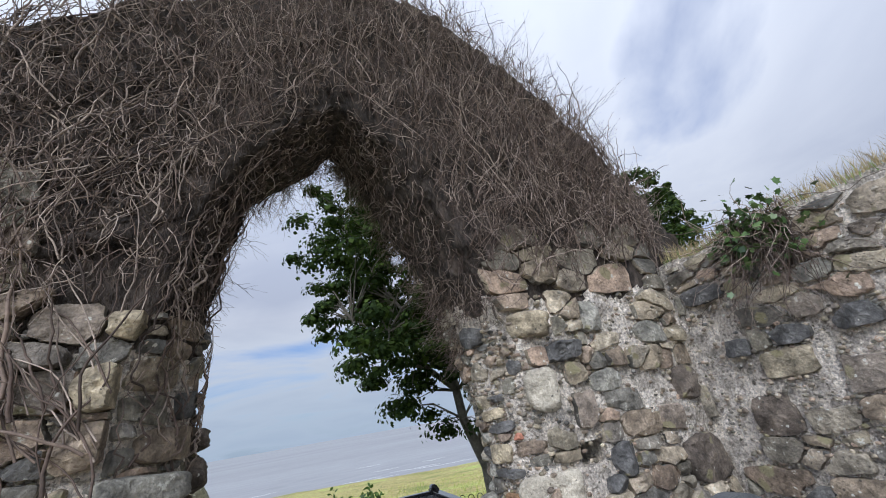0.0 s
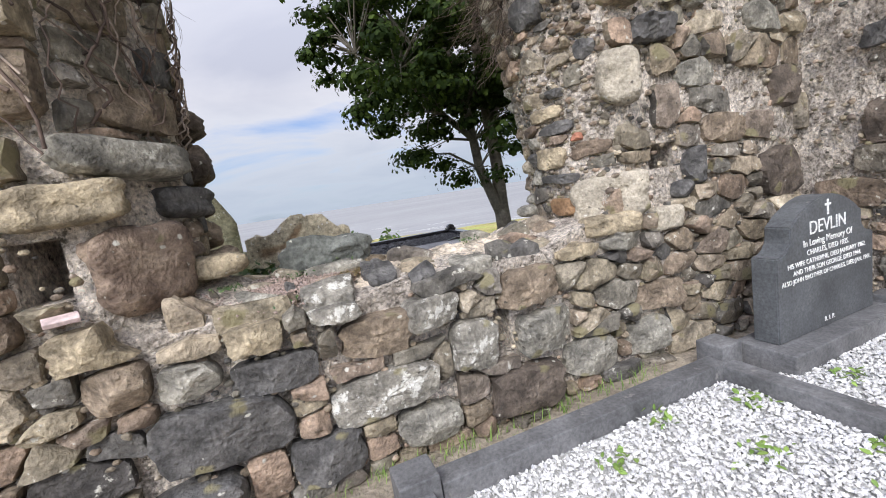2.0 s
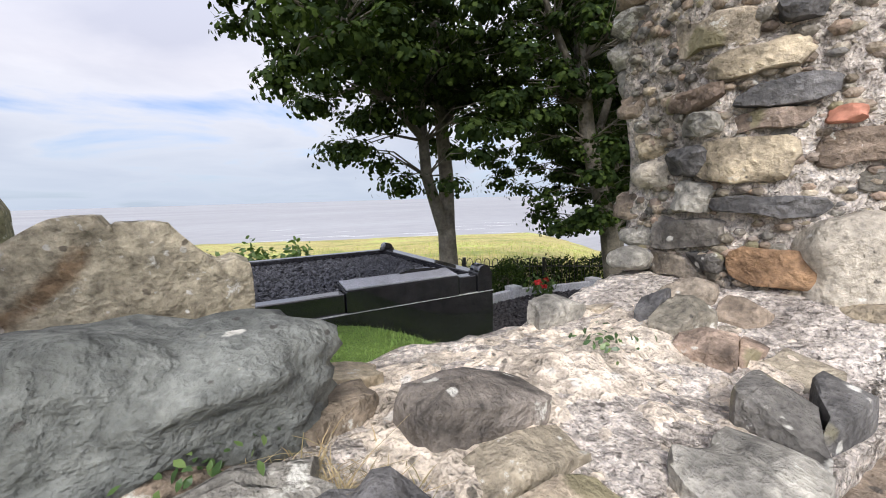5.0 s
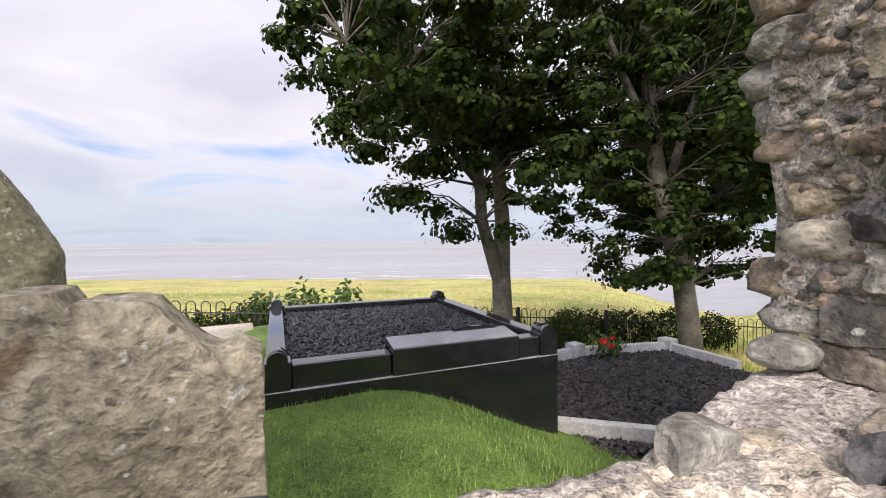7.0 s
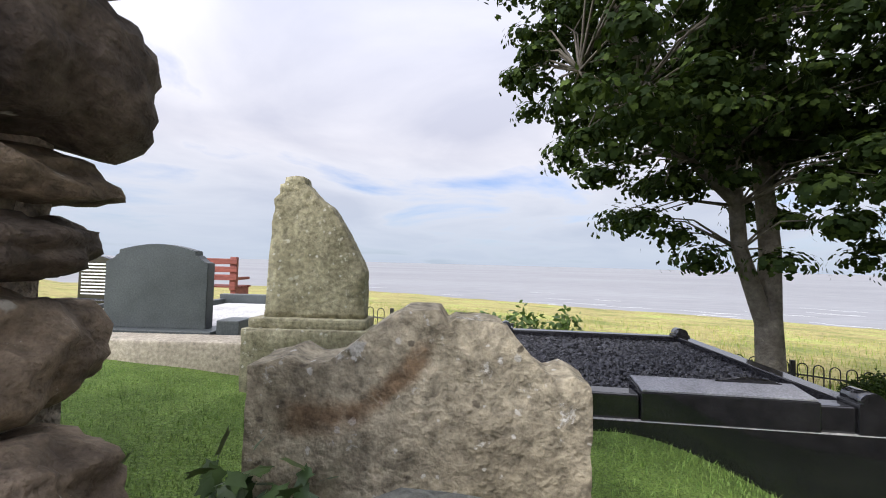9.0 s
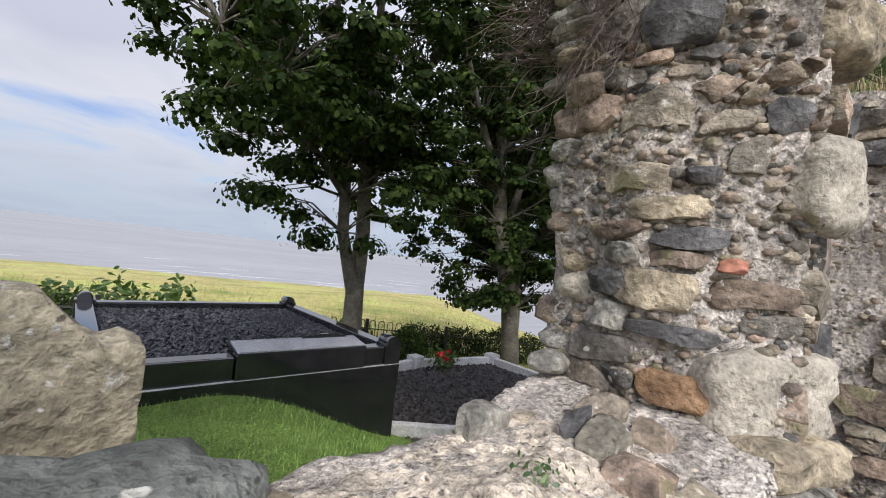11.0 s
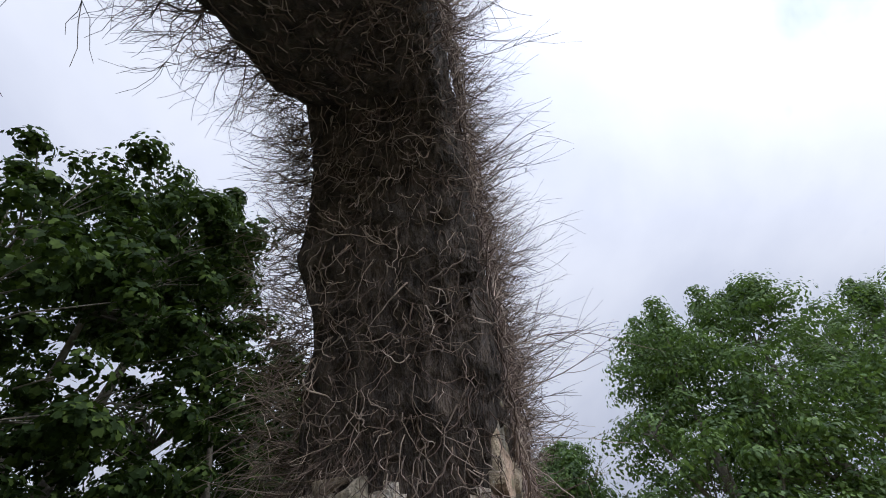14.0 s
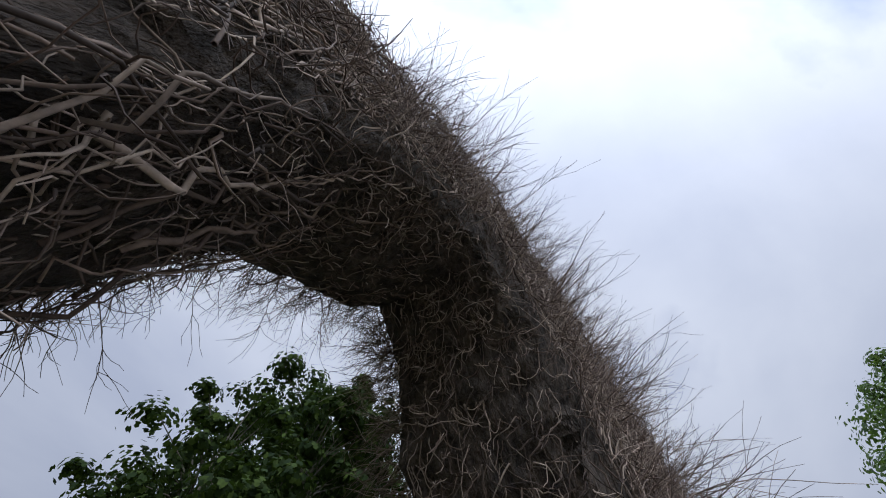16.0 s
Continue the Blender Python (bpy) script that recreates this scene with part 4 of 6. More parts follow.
# ---- blades, leaves ----
def blades(n, area, z, h0, h1, width, lean, seed):
    g = np.random.default_rng(seed)
    xy = area(g, n)
    zz = np.array([z(a, b) for a, b in xy]) if callable(z) else np.full(n, z)
    a = g.uniform(0, 2 * np.pi, n)
    h = g.uniform(h0, h1, n)
    L = g.uniform(0.1, 1, n) * lean * h
    side = np.stack([-np.sin(a), np.cos(a), np.zeros(n)], 1) * width / 2
    dirn = np.stack([np.cos(a), np.sin(a), np.zeros(n)], 1)
    b0 = np.concatenate([xy, zz[:, None]], 1)
    mid = b0 + dirn * (L * 0.35)[:, None] + np.array([0, 0, 1]) * (h * 0.6)[:, None]
    tip = b0 + dirn * L[:, None] + np.array([0, 0, 1]) * h[:, None]
    v = np.stack([b0 - side, b0 + side, mid - side * 0.7, mid + side * 0.7, tip], 1).reshape(-1, 3)
    i = 5 * np.arange(n)[:, None]
    f4 = (i + np.array([0, 1, 3, 2])).tolist()
    f3 = (i + np.array([2, 3, 4])).tolist()
    return v.tolist(), f4 + f3


LEAF5 = np.array([(0, 0), (0.28, 0.08), (0.5, 0.02), (0.36, 0.34), (0.52, 0.62), (0.22, 0.62), (0, 1.0), (-0.22, 0.62), (-0.52, 0.62), (-0.36, 0.34), (-0.5, 0.02), (-0.28, 0.08)])
LEAF3 = np.array([(0, 0), (0.52, 0.12), (0.30, 0.42), (0.42, 0.72), (0, 1.0), (-0.42, 0.72), (-0.30, 0.42), (-0.52, 0.12)])
LEAF2 = np.array([(0, 0), (0.26, 0.35), (0.2, 0.7), (0, 1.0), (-0.2, 0.7), (-0.26, 0.35)])


def leaves(centres, size, template, seed, droop=0.5, up=0.8):
    """Leaves at the given centres (n, 3): flat lobed blades turned at random, their faces mostly upward."""
    g = np.random.default_rng(seed)
    n = len(centres)
    nrm = g.normal(size=(n, 3)) + np.array([0, 0, up])
    nrm /= np.linalg.norm(nrm, axis=1, keepdims=True)
    t = g.normal(size=(n, 3)) - np.array([0, 0, droop])
    t -= nrm * np.sum(t * nrm, 1, keepdims=True)
    t /= np.linalg.norm(t, axis=1, keepdims=True)
    s = np.cross(nrm, t)
    sz = g.uniform(0.65, 1.15, (n, 1, 1)) * size
    k = len(template)
    bend = -0.25 * template[:, 1] ** 2
    v = centres[:, None] + sz * (template[None, :, 0:1] * s[:, None] + template[None, :, 1:2] * t[:, None] + bend[None, :, None] * nrm[:, None])
    f = (k * np.arange(n)[:, None] + np.arange(k)).tolist()
    return v.reshape(-1, 3).tolist(), f


def quick(name, verts, faces, material, parent=None, smooth=False):
    me = bpy.data.meshes.new(name)
    me.from_pydata(verts, [], faces)
    if smooth:
        me.polygons.foreach_set("use_smooth", [True] * len(me.polygons))
    me.materials.append(material)
    ob = new(name, me)
    if parent is not None:
        ob.parent = parent
    return ob


# ---- ground, shore and sea ----
SEA = -6.0
CX, CY = 1.2, 3.5


def shore(az):
    """Distance of the waterline along a bearing in degrees from the x axis."""
    tab = [(-180, 900), (8, 900), (18, 60), (26, 42), (34, 50), (43, 74), (50, 72), (70, 70), (90, 80), (105, 98), (135, 130), (180, 900)]
    for (a, r), (b, s) in zip(tab, tab[1:]):
        if a <= az <= b:
            return r + (s - r) * (az - a) / (b - a)
    return 900


def ground_z(x, y):
    if y < 3.25:
        zi = 0.015 * nz((x, y, 0), 1.2) + 0.01 * nz((x, y, 0), 5)
        if y < 3.25 and x < X_EAST + 0.2:
            return zi
    r, az = math.hypot(x - CX, y - CY), math.degrees(math.atan2(y - CY, x - CX))
    d = x - 1.1
    zo = 0.24 + 0.25 * math.exp(-((x - 1.9) / 0.75) ** 2) - (0.235 * min(d, 2.3) + 0.06 * max(0, min(d - 2.3, 4)) if d > 0 else 0.09 * max(d, -6))
    t = min(1, max(0, (x - X_EAST - 1) / 3)) if y < 3.25 else 0
    if y < 3.25:
        zo = zo * (1 - t)
    R = shore(az)
    near = min(1, max(0, (r - 4.2) / 4.5))
    near = near * near * (3 - 2 * near)
    far = -0.95 - 4.6 * max(0, (r - 9) / max(20, R - 9)) ** 0.95
    if R > 500:
        far = -0.3
    z = zo * (1 - near) + far * near
    if 60 > R or R < 500:
        if r > R:
            z -= 0.9 * (r - R) if r < R + 6 else 5.4 + 0.02 * (r - R)
        z = max(z, -40)
    if x > 3.15 and y > 5.62 - 0.85 * (x - 3.1) and x < 6.15 and y < 7.1:
        z = min(z, -0.5)
    z += 0.12 * min(1, max(0, (r - 14) / 20)) * nz((x, y, 0), 0.25) + 0.012 * nz((x, y, 1), 2.2)
    return z


def ground_sheet():
    V, F, M = [(CX, CY, 0.0)], [], []
    na = 200
    rad = [0.3]
    while rad[-1] < 4700:
        rad.append(rad[-1] * (1.055 if rad[-1] < 130 else 1.25) + 0.02)
    for r in rad:
        for i in range(na):
            a = 2 * math.pi * i / na
            x, y = CX + r * math.cos(a), CY + r * math.sin(a)
            V.append((x, y, ground_z(x, y)))
    for i in range(na):
        F.append((0, 1 + i, 1 + (i + 1) % na))
        M.append(0)
    for j in range(len(rad) - 1):
        for i in range(na):
            i2 = (i + 1) % na
            F.append((1 + j * na + i, 1 + (j + 1) * na + i, 1 + (j + 1) * na + i2, 1 + j * na + i2))
            a = 2 * math.pi * (i + 0.5) / na
            x, y = CX + rad[j] * math.cos(a), CY + rad[j] * math.sin(a)
            M.append(0 if (y < 3.3 and x < 4.3 and rad[j] < 9) else (1 if rad[j] < 6.2 else 2))
    return V, F, M


V, F, MI = ground_sheet()
ground = quick("ground", V, F, M_soil, None, True)
ground.data.materials.append(M_lawn)
ground.data.materials.append(M_meadow)
ground.data.polygons.foreach_set("material_index", MI)
tagged(ground, "bare soil inside the ruin, mown lawn and coastal meadow outside", "ground", kind="structure")


def sea_sheet():
    V, F = [], []
    na = 120
    rad = [14, 25, 40, 60, 90, 140, 220, 350, 600, 1000, 2000, 4850]
    for r in rad:
        for i in range(na + 1):
            a = math.radians(-5 + 200 * i / na)
            V.append((r * math.cos(a), r * math.sin(a), SEA - r * r * 1e-7))
    for j in range(len(rad) - 1):
        for i in range(na):
            p = j * (na + 1) + i
            F.append((p, p + na + 1, p + na + 2, p + 1))
    return V, F


V, F = sea_sheet()
tagged(quick("water", V, F, M_sea, None, True), "calm grey sea with small breaking waves", "sea", kind="structure")
g = random.Random(8)
lines = []
for k in range(22):
    a = radians(g.uniform(40, 118))
    r = shore(math.degrees(a)) + g.choice((2, 3, 6, 10, 16, 24, 36)) + g.uniform(0, 3)
    L = g.uniform(2, 9) * (1 + r / 200)
    c = Vector((CX + r * math.cos(a), CY + r * math.sin(a), SEA + 0.05))
    t = Vector((-math.sin(a), math.cos(a), 0))
    lines.append([(c + t * (L * (i / 5 - 0.5)) + Vector((0, 0, 0.05 * math.sin(i * 1.7))), 0.022 * math.sin(math.pi * (i + 0.4) / 5.9) + 0.004) for i in range(6)])
V, F = tubes(lines, 4)
tagged(quick("breaking_waves", V, F, surf("sea_foam", [(0.6, 0.6, 0.6), (0.75, 0.75, 0.75)], "", 3, 1, 0.1)), "short white crests of small breaking waves", "waves", kind="stuff")


def lawn_area(g, n):
    x, y = g.uniform(-2.6, 4.0, n), 3.75 + g.uniform(0, 1, n) ** 1.3 * 4.5
    return np.stack([x, y], 1)


def on_lawn(x, y):
    inside_tomb = 1.0 < x < 3.2 and y > 5.75 - (x - 1.1) * 0.15
    bed = x > 3.15 and y > 5.6 - 0.85 * (x - 3.1)
    plinth = y > 5.95 and x < 0.3
    return ground_z(x, y) - (0.4 if inside_tomb or bed or plinth else 0.008)


V, F = blades(110000, lawn_area, on_lawn, 0.014, 0.042, 0.004, 0.9, 3)
tagged(quick("lawn_grass", V, F, M_grass), "short green mown grass beside the wall", "grass", kind="stuff")
V, F = blades(16000, lambda g, n: (lambda r, t: np.stack([CX + r * np.cos(t), CY + r * np.sin(t)], 1))(7.5 + 30 * g.uniform(0, 1, n) ** 1.6, np.radians(g.uniform(18, 128, n))),
              lambda x, y: ground_z(x, y) - (0.6 if (x < 6.4 and y < 8.6) else 0.03), 0.10, 0.34, 0.022, 0.6, 41)
tagged(quick("meadow_grass", V, F, surf("meadow_blade", [(0.16, 0.24, 0.04), (0.30, 0.36, 0.07), (0.42, 0.36, 0.14), (0.22, 0.32, 0.05)], "island", 10, 2, 0.2)), "long uncut grass in the coastal meadow", "grass", kind="stuff")
V, F = blades(9000, lambda g, n: np.stack([g.uniform(X_EAST - 0.02, X_EAST + 0.5, n), g.uniform(-3.5, 2.95, n)], 1), lambda x, y: east_top(y) + 0.0, 0.05, 0.19, 0.004, 0.9, 5)
tagged(quick("dry_grass", V, F, M_dry), "straw-coloured dry grass on the wall top", "grass", kind="stuff")
V, F = blades(2600, lambda g, n: np.stack([g.uniform(X_EAST + 0.0, X_EAST + 0.5, n), g.uniform(-3.0, 2.95, n)], 1), lambda x, y: east_top(y) - 0.02, 0.04, 0.16, 0.005, 0.9, 6)
tagged(quick("wall_top_grass", V, F, M_grass), "green grass and weeds on the wall top", "grass", kind="stuff")
V, F = blades(900, lambda g, n: np.stack([g.normal(0.9, 0.055, n), g.normal(3.29, 0.045, n)], 1), lambda x, y: sill_z(x, y) + 0.02, 0.006, 0.03, 0.0022, 5.0, 7)
tagged(quick("dry_tuft", V, F, M_dry), "tuft of dead dry grass on the sill", "grass", kind="stuff")
for i, (x, y, z) in enumerate(((1.55, 3.4, 0.88), (0.33, 3.23, 0.9), (0.83, 3.42, 0.9), (0.56, 3.1, 0.82), (0.6, 3.36, 0.88))):
    cc = np.random.default_rng(20 + i).normal(size=(60, 3)) * np.array([0.035, 0.028, 0.008]) + np.array([x, y, z + 0.012])
    V, F = leaves(cc, 0.016, LEAF2, 20 + i, 0.0, 1.2)
    tagged(quick("weed_tuft", V, F, M_leaf_ivy), "small green weed growing in the sill mortar", "plant", "weeds on the sill", "stuff")
V, F = blades(380, lambda g, n: np.stack([g.uniform(0.3, 2.4, n), g.normal(2.93, 0.03, n)], 1), 0.0, 0.02, 0.08, 0.004, 1.0, 31)
tagged(quick("wall_foot_grass", V, F, M_grass), "sparse grass along the foot of the wall", "grass", kind="stuff")

# ---- bare ivy on the gable ----
def top_z(x):
    pts = OUTLINE[2:13]
    for (a, za), (b_, zb) in zip(pts, pts[1:]):
        if a <= x <= b_:
            return za + (zb - za) * (x - a) / (b_ - a)
    return 2.4


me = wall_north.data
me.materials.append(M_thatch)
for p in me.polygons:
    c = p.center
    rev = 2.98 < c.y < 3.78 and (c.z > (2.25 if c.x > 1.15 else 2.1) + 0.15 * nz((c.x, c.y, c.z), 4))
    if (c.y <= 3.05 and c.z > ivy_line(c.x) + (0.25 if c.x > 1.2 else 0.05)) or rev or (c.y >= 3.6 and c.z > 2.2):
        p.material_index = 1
for v in me.vertices:
    if v.co.z > 2.3 and v.co.y < 3.05 and v.co.z > ivy_line(v.co.x) + 0.2:
        v.co.y -= 0.03 + 0.05 * nz(v.co, 5) + 0.04 * nz(v.co, 14)
    if v.co.z > 2.4:
        v.co.x += 0.03 * nz(v.co, 8) + 0.02 * nz(v.co, 19)
        v.co.z += 0.03 * nz(v.co * 1.1, 9)

g = random.Random(21)


def wander(p, d, length, n, curl, r0, r1, hug=None):
    ln = []
    step = length / (n - 1)
    d = d.normalized()
    for i in range(n):
        f = i / (n - 1)
        ln.append((p.copy(), r0 + (r1 - r0) * f))
        d = (d + Vector((g.uniform(-1, 1), g.uniform(-1, 1), g.uniform(-1, 1))) * curl).normalized()
        p = p + d * step
        if hug is not None:
            p.y += (hug + g.uniform(-0.02, 0.02) - p.y) * 0.5
    return ln


def face_point(x0=-2.4, x1=4.0, low=0.0):
    while True:
        x = g.uniform(x0, x1)
        z = g.uniform(1.7, top_z(x))
        if z > ivy_line(x) + low and not in_open(x, z, 0.0):
            return x, z


stems, twigs, fringe, roots = [], [], [], []
for _ in range(800):
    x, z = face_point(-2.2, 3.9, -0.2)
    stems.append(wander(Vector((x, 2.95, z)), Vector((g.uniform(-0.8, 0.8), 0, 1)), g.uniform(0.3, 1.1), 14, 0.34, g.uniform(0.003, 0.007), 0.002, 2.93))
for x, z in [(g.uniform(-1.2, 0.25), g.uniform(1.35, 1.9)) for _ in range(60)] + [(g.uniform(-0.05, 0.0), g.uniform(1.45, 1.9)) for _ in range(10)]:
    stems.append(wander(Vector((x, 2.93, z)), Vector((g.uniform(-0.8, -0.1), 0, 1)), g.uniform(0.5, 1.3), 14, 0.3, g.uniform(0.003, 0.007), 0.002, 2.935))
for k in range(46):
    y, z = g.uniform(3.03, 3.66), g.uniform(1.5, 1.8) if k < 20 else g.uniform(1.9, 2.9)
    ln, r = [], g.uniform(0.003, 0.007) if k % 5 else g.uniform(0.006, 0.010)
    dy, rise = g.uniform(-0.05, 0.02), g.uniform(0.035, 0.065)
    for j in range(15):
        ln.append((Vector((edge_x(0, min(max(y, Y_IN), Y_OUT), z) + 0.055 + g.uniform(-0.015, 0.02) - 0.03 * (j < 2), y, z)), r * (1 - 0.045 * j)))
        dy = 0.5 * dy + g.uniform(-0.036, 0.03)
        y, z = min(3.7, max(2.98, y + dy)), z + rise * g.uniform(0.4, 1.3)
    roots.append(ln)
for _ in range(16):
    x, z = g.uniform(-0.7, 0.0), g.uniform(1.45, 2.0)
    stems.append(wander(Vector((x, 2.92, z)), Vector((g.uniform(-0.9, 0.1), 0, 1)), g.uniform(0.5, 1.2), 16, 0.38, g.uniform(0.006, 0.012), 0.003, 2.90))
for _ in range(7600):
    x, z = face_point()
    s = 1 if g.random() < 0.35 else -1
    twigs.append(wander(Vector((x, 2.93, z)), Vector((g.uniform(-0.8, 0.8), g.uniform(-0.3, 0.05), s)), g.uniform(0.08, 0.34), 6, 0.55, g.uniform(0.0016, 0.0042), 0.0011))


def spray(p, d, length, forks, r, curl=0.3):
    """A bare twig with forking side shoots, thinning to its tips."""
    ln = wander(p, d, length, 8, curl, r, 0.0008)
    out = [ln]
    for _ in range(forks):
        k = g.randint(1, 5)
        q, rq = ln[k]
        dd = (ln[k + 1][0] - q).normalized() + Vector((g.uniform(-1, 1), g.uniform(-1, 1), g.uniform(-0.7, 1))) * 0.75
        out.append(wander(q, dd, length * g.uniform(0.2, 0.5), 5, curl, rq * 0.8, 0.0007))
    return out


for _ in range(950):
    x = g.uniform(-2.2, 4.2)
    z = top_z(x) - abs(g.gauss(0, 0.12))
    fringe += spray(Vector((x, g.uniform(2.95, 3.7), z)), Vector((g.uniform(-0.3, 0.9), g.uniform(-0.6, 0.4), 1)), g.uniform(0.12, 0.55) ** 1.1, 3, 0.0024, 0.22)
for _ in range(1150):
    x, z = face_point(0.2, 3.4, 0.05)
    fringe += spray(Vector((x, 2.93, z)), Vector((g.uniform(-0.6, 0.5), -1, g.uniform(0.0, 1.0))), g.choice((0.1, 0.16, 0.24, 0.36)) * g.uniform(0.7, 1.1) * (0.8 if z < 3.3 else 1.3), 4, 0.0019, 0.24)
for _ in range(44):
    x, z = face_point(0.6, 3.4, 0.0)
    fringe += spray(Vector((x, 2.93, z)), Vector((g.uniform(-0.3, 0.6), -1, g.uniform(0.0, 0.8))), g.uniform(0.35, 0.75), 7, 0.0036, 0.2)
RI, RM, RO = ring(OPEN_IN), ring(OPEN_MID), ring(OPEN_OUT)
high = [i for i in range(len(RI)) if RM[i].y > 2.25]
for n in range(2700):
    i = g.choice(high)
    f = g.random()
    a = RI[i].lerp(RM[i], f / 0.55) if f < 0.55 else RM[i].lerp(RO[i], (f - 0.55) / 0.45)
    y = Y_IN + (Y_OUT - Y_IN) * f
    inward = Vector((1.15 - a.x, 0, 2.6 - a.y)).normalized()
    j = (i + 2) % len(RI)
    along = Vector((RM[j].x - RM[i].x, 0, RM[j].y - RM[i].y))
    if a.x < 1.15:
        along = -along
    p = Vector((a.x, y, a.y)) + inward * 0.015
    if a.x < 0.62 and g.random() < 0.3:
        continue
    thick = g.uniform(0.003, 0.007) if n % 10 == 0 else g.uniform(0.0016, 0.0038)
    twigs.append(wander(p, along.normalized() + Vector((g.uniform(-0.5, 0.5), g.uniform(-0.9, 0.9), g.uniform(-0.4, 0.3))) + inward * 0.02, g.uniform(0.1, 0.3), 8, 0.6, thick, 0.0014))
for _ in range(420):
    i = g.choice(high)
    a = RO[i]
    out = Vector((a.x - 1.15, 0, a.y - 2.6)).normalized()
    p = Vector((a.x, Y_OUT, a.y)) + out * g.uniform(0.0, 0.12)
    fringe += spray(p, Vector((g.uniform(-0.5, 0.5), 0.9, g.uniform(-0.7, 0.4))) - out * g.uniform(-0.2, 0.45), g.uniform(0.1, 0.5), 6, 0.0026, 0.42)
for _ in range(430):
    z = g.uniform(2.1, 4.2)
    x = edge_x(1, Y_OUT, min(z, 3.7)) + g.uniform(-0.02, 0.25)
    fringe += spray(Vector((x, Y_OUT + 0.02, z)), Vector((g.uniform(-1, 0.4), 1.0, g.uniform(-0.7, 0.5))), g.uniform(0.1, 0.42), 3, 0.0025, 0.26)
for _ in range(150):
    z = g.uniform(1.75, 2.35)
    y = g.uniform(3.45, 3.74)
    fringe += spray(Vector((edge_x(1, y, z) - 0.03, y, z + 0.25)), Vector((g.uniform(-0.5, 0.2), g.uniform(-0.2, 0.5), -1)), g.uniform(0.1, 0.34), 3, 0.0028, 0.35)
twigs = [l for l in twigs if not (l[0][0].y > 3.05 and any(p.x < 1.15 and p.y > 3.25 and p.x > edge_x(0, min(p.y, Y_OUT), p.z) + 0.07 for p, r in l) and g.random() < 0.85)]
stems = [l for l in stems if not any(in_open(p.x, p.z, -0.02) for p, r in l)]
twigs = [l for l in twigs if not (l[0][0].y < 3.0 and any(in_open(p.x, p.z, -0.05) for p, r in l))]
ivy = thing("ivy", (1.2, 3.0, 2.0), "leafless dead ivy with tangled grey-brown stems covering the gable", "ivy")
for nm, ls, sd in (("root", roots, 6), ("stem", stems, 5), ("twig", twigs, 3), ("fringe", fringe, 3)):
    V, F = tubes([[(p - Vector((1.2, 3.0, 2.0)), r) for p, r in l] for l in ls], sd)
    tagged(quick(nm, V, F, M_stem, ivy, True), kind="stuff")

# ---- ivy clump on the east wall ----
clump = thing("ivy_clump", (3.87, 2.1, 2.47), "straggling green ivy clump on the wall top", "ivy")
ls = [wander(Vector((0.03, g.uniform(-0.2, 0.2), g.uniform(-0.15, 0.15))), Vector((-0.12, g.uniform(-0.3, 0.3), g.uniform(-1.4, 0.0))), g.uniform(0.15, 0.85), 9, 0.5, 0.0045, 0.0015) for _ in range(240)]
V, F = tubes(ls)
quick("stem", V, F, M_stem, clump, True)
cc = np.random.default_rng(3).normal(size=(240, 3)) * np.array([0.05, 0.15, 0.14]) + np.array([-0.06, 0, -0.05])
V, F = leaves(cc, 0.055, LEAF5, 4)
quick("foliage", V, F, M_leaf_ivy, clump)

# ---- graves inside the ruin ----
def kerb(x0, y0, x1, y1, z0, z1, parent, material=M_kerb, bev=0.008):
    return part("kerb", box(x0, y0, z0, x1, y1, z1, bev), material, parent)


gravel_z = 0.055
grave_a = thing("grave_surround", (0.86, 2.7, 0.0), "grave plot with dark granite kerbs and white marble chips", "grave")
for nm, b in (("kerb", box(0.09, -0.09, -0.05, 1.62, 0.01, 0.135)), ("kerb", box(1.59, -2.6, -0.05, 1.69, -0.075, 0.125)), ("kerb", box(-0.05, -2.6, -0.05, 0.05, -0.1, 0.135)),
              ("corner_post", box(-0.07, -0.1, -0.05, 0.085, 0.045, 0.185, 0.008)), ("corner_post", box(1.625, -0.07, -0.05, 1.77, 0.075, 0.2, 0.008))):
    part(nm, b, M_kerb, grave_a)
part("gravel_bed", box(0.04, -2.6, -0.05, 1.6, -0.085, gravel_z - 0.012, 0), M_bed_w, grave_a)
V, F = chips(17000, rect(0.06, 1.58, -1.9, -0.1), 0.015, 0.007, gravel_z, 12, 0.55)
tagged(quick("gravel", V, F, M_gravel_w, grave_a), kind="stuff")
grave_b = thing("grave_surround", (2.6, 2.5, 0.0), "grave plot with dark granite kerbs, white chips and a headstone", "grave")
part("kerb", box(1.15, -2.4, -0.05, 1.27, 0.02, 0.12), M_granite, grave_b)
part("corner_post", box(1.1, -0.06, -0.05, 1.25, 0.09, 0.2, 0.008), M_kerb, grave_b)
part("gravel_bed", box(-0.04, -2.4, -0.05, 1.15, 0.0, gravel_z - 0.012, 0), M_bed_w, grave_b)
V, F = chips(12000, rect(-0.03, 1.13, -1.7, 0.0), 0.015, 0.007, gravel_z, 13, 0.55)
tagged(quick("gravel", V, F, M_gravel_w, grave_b), kind="stuff")
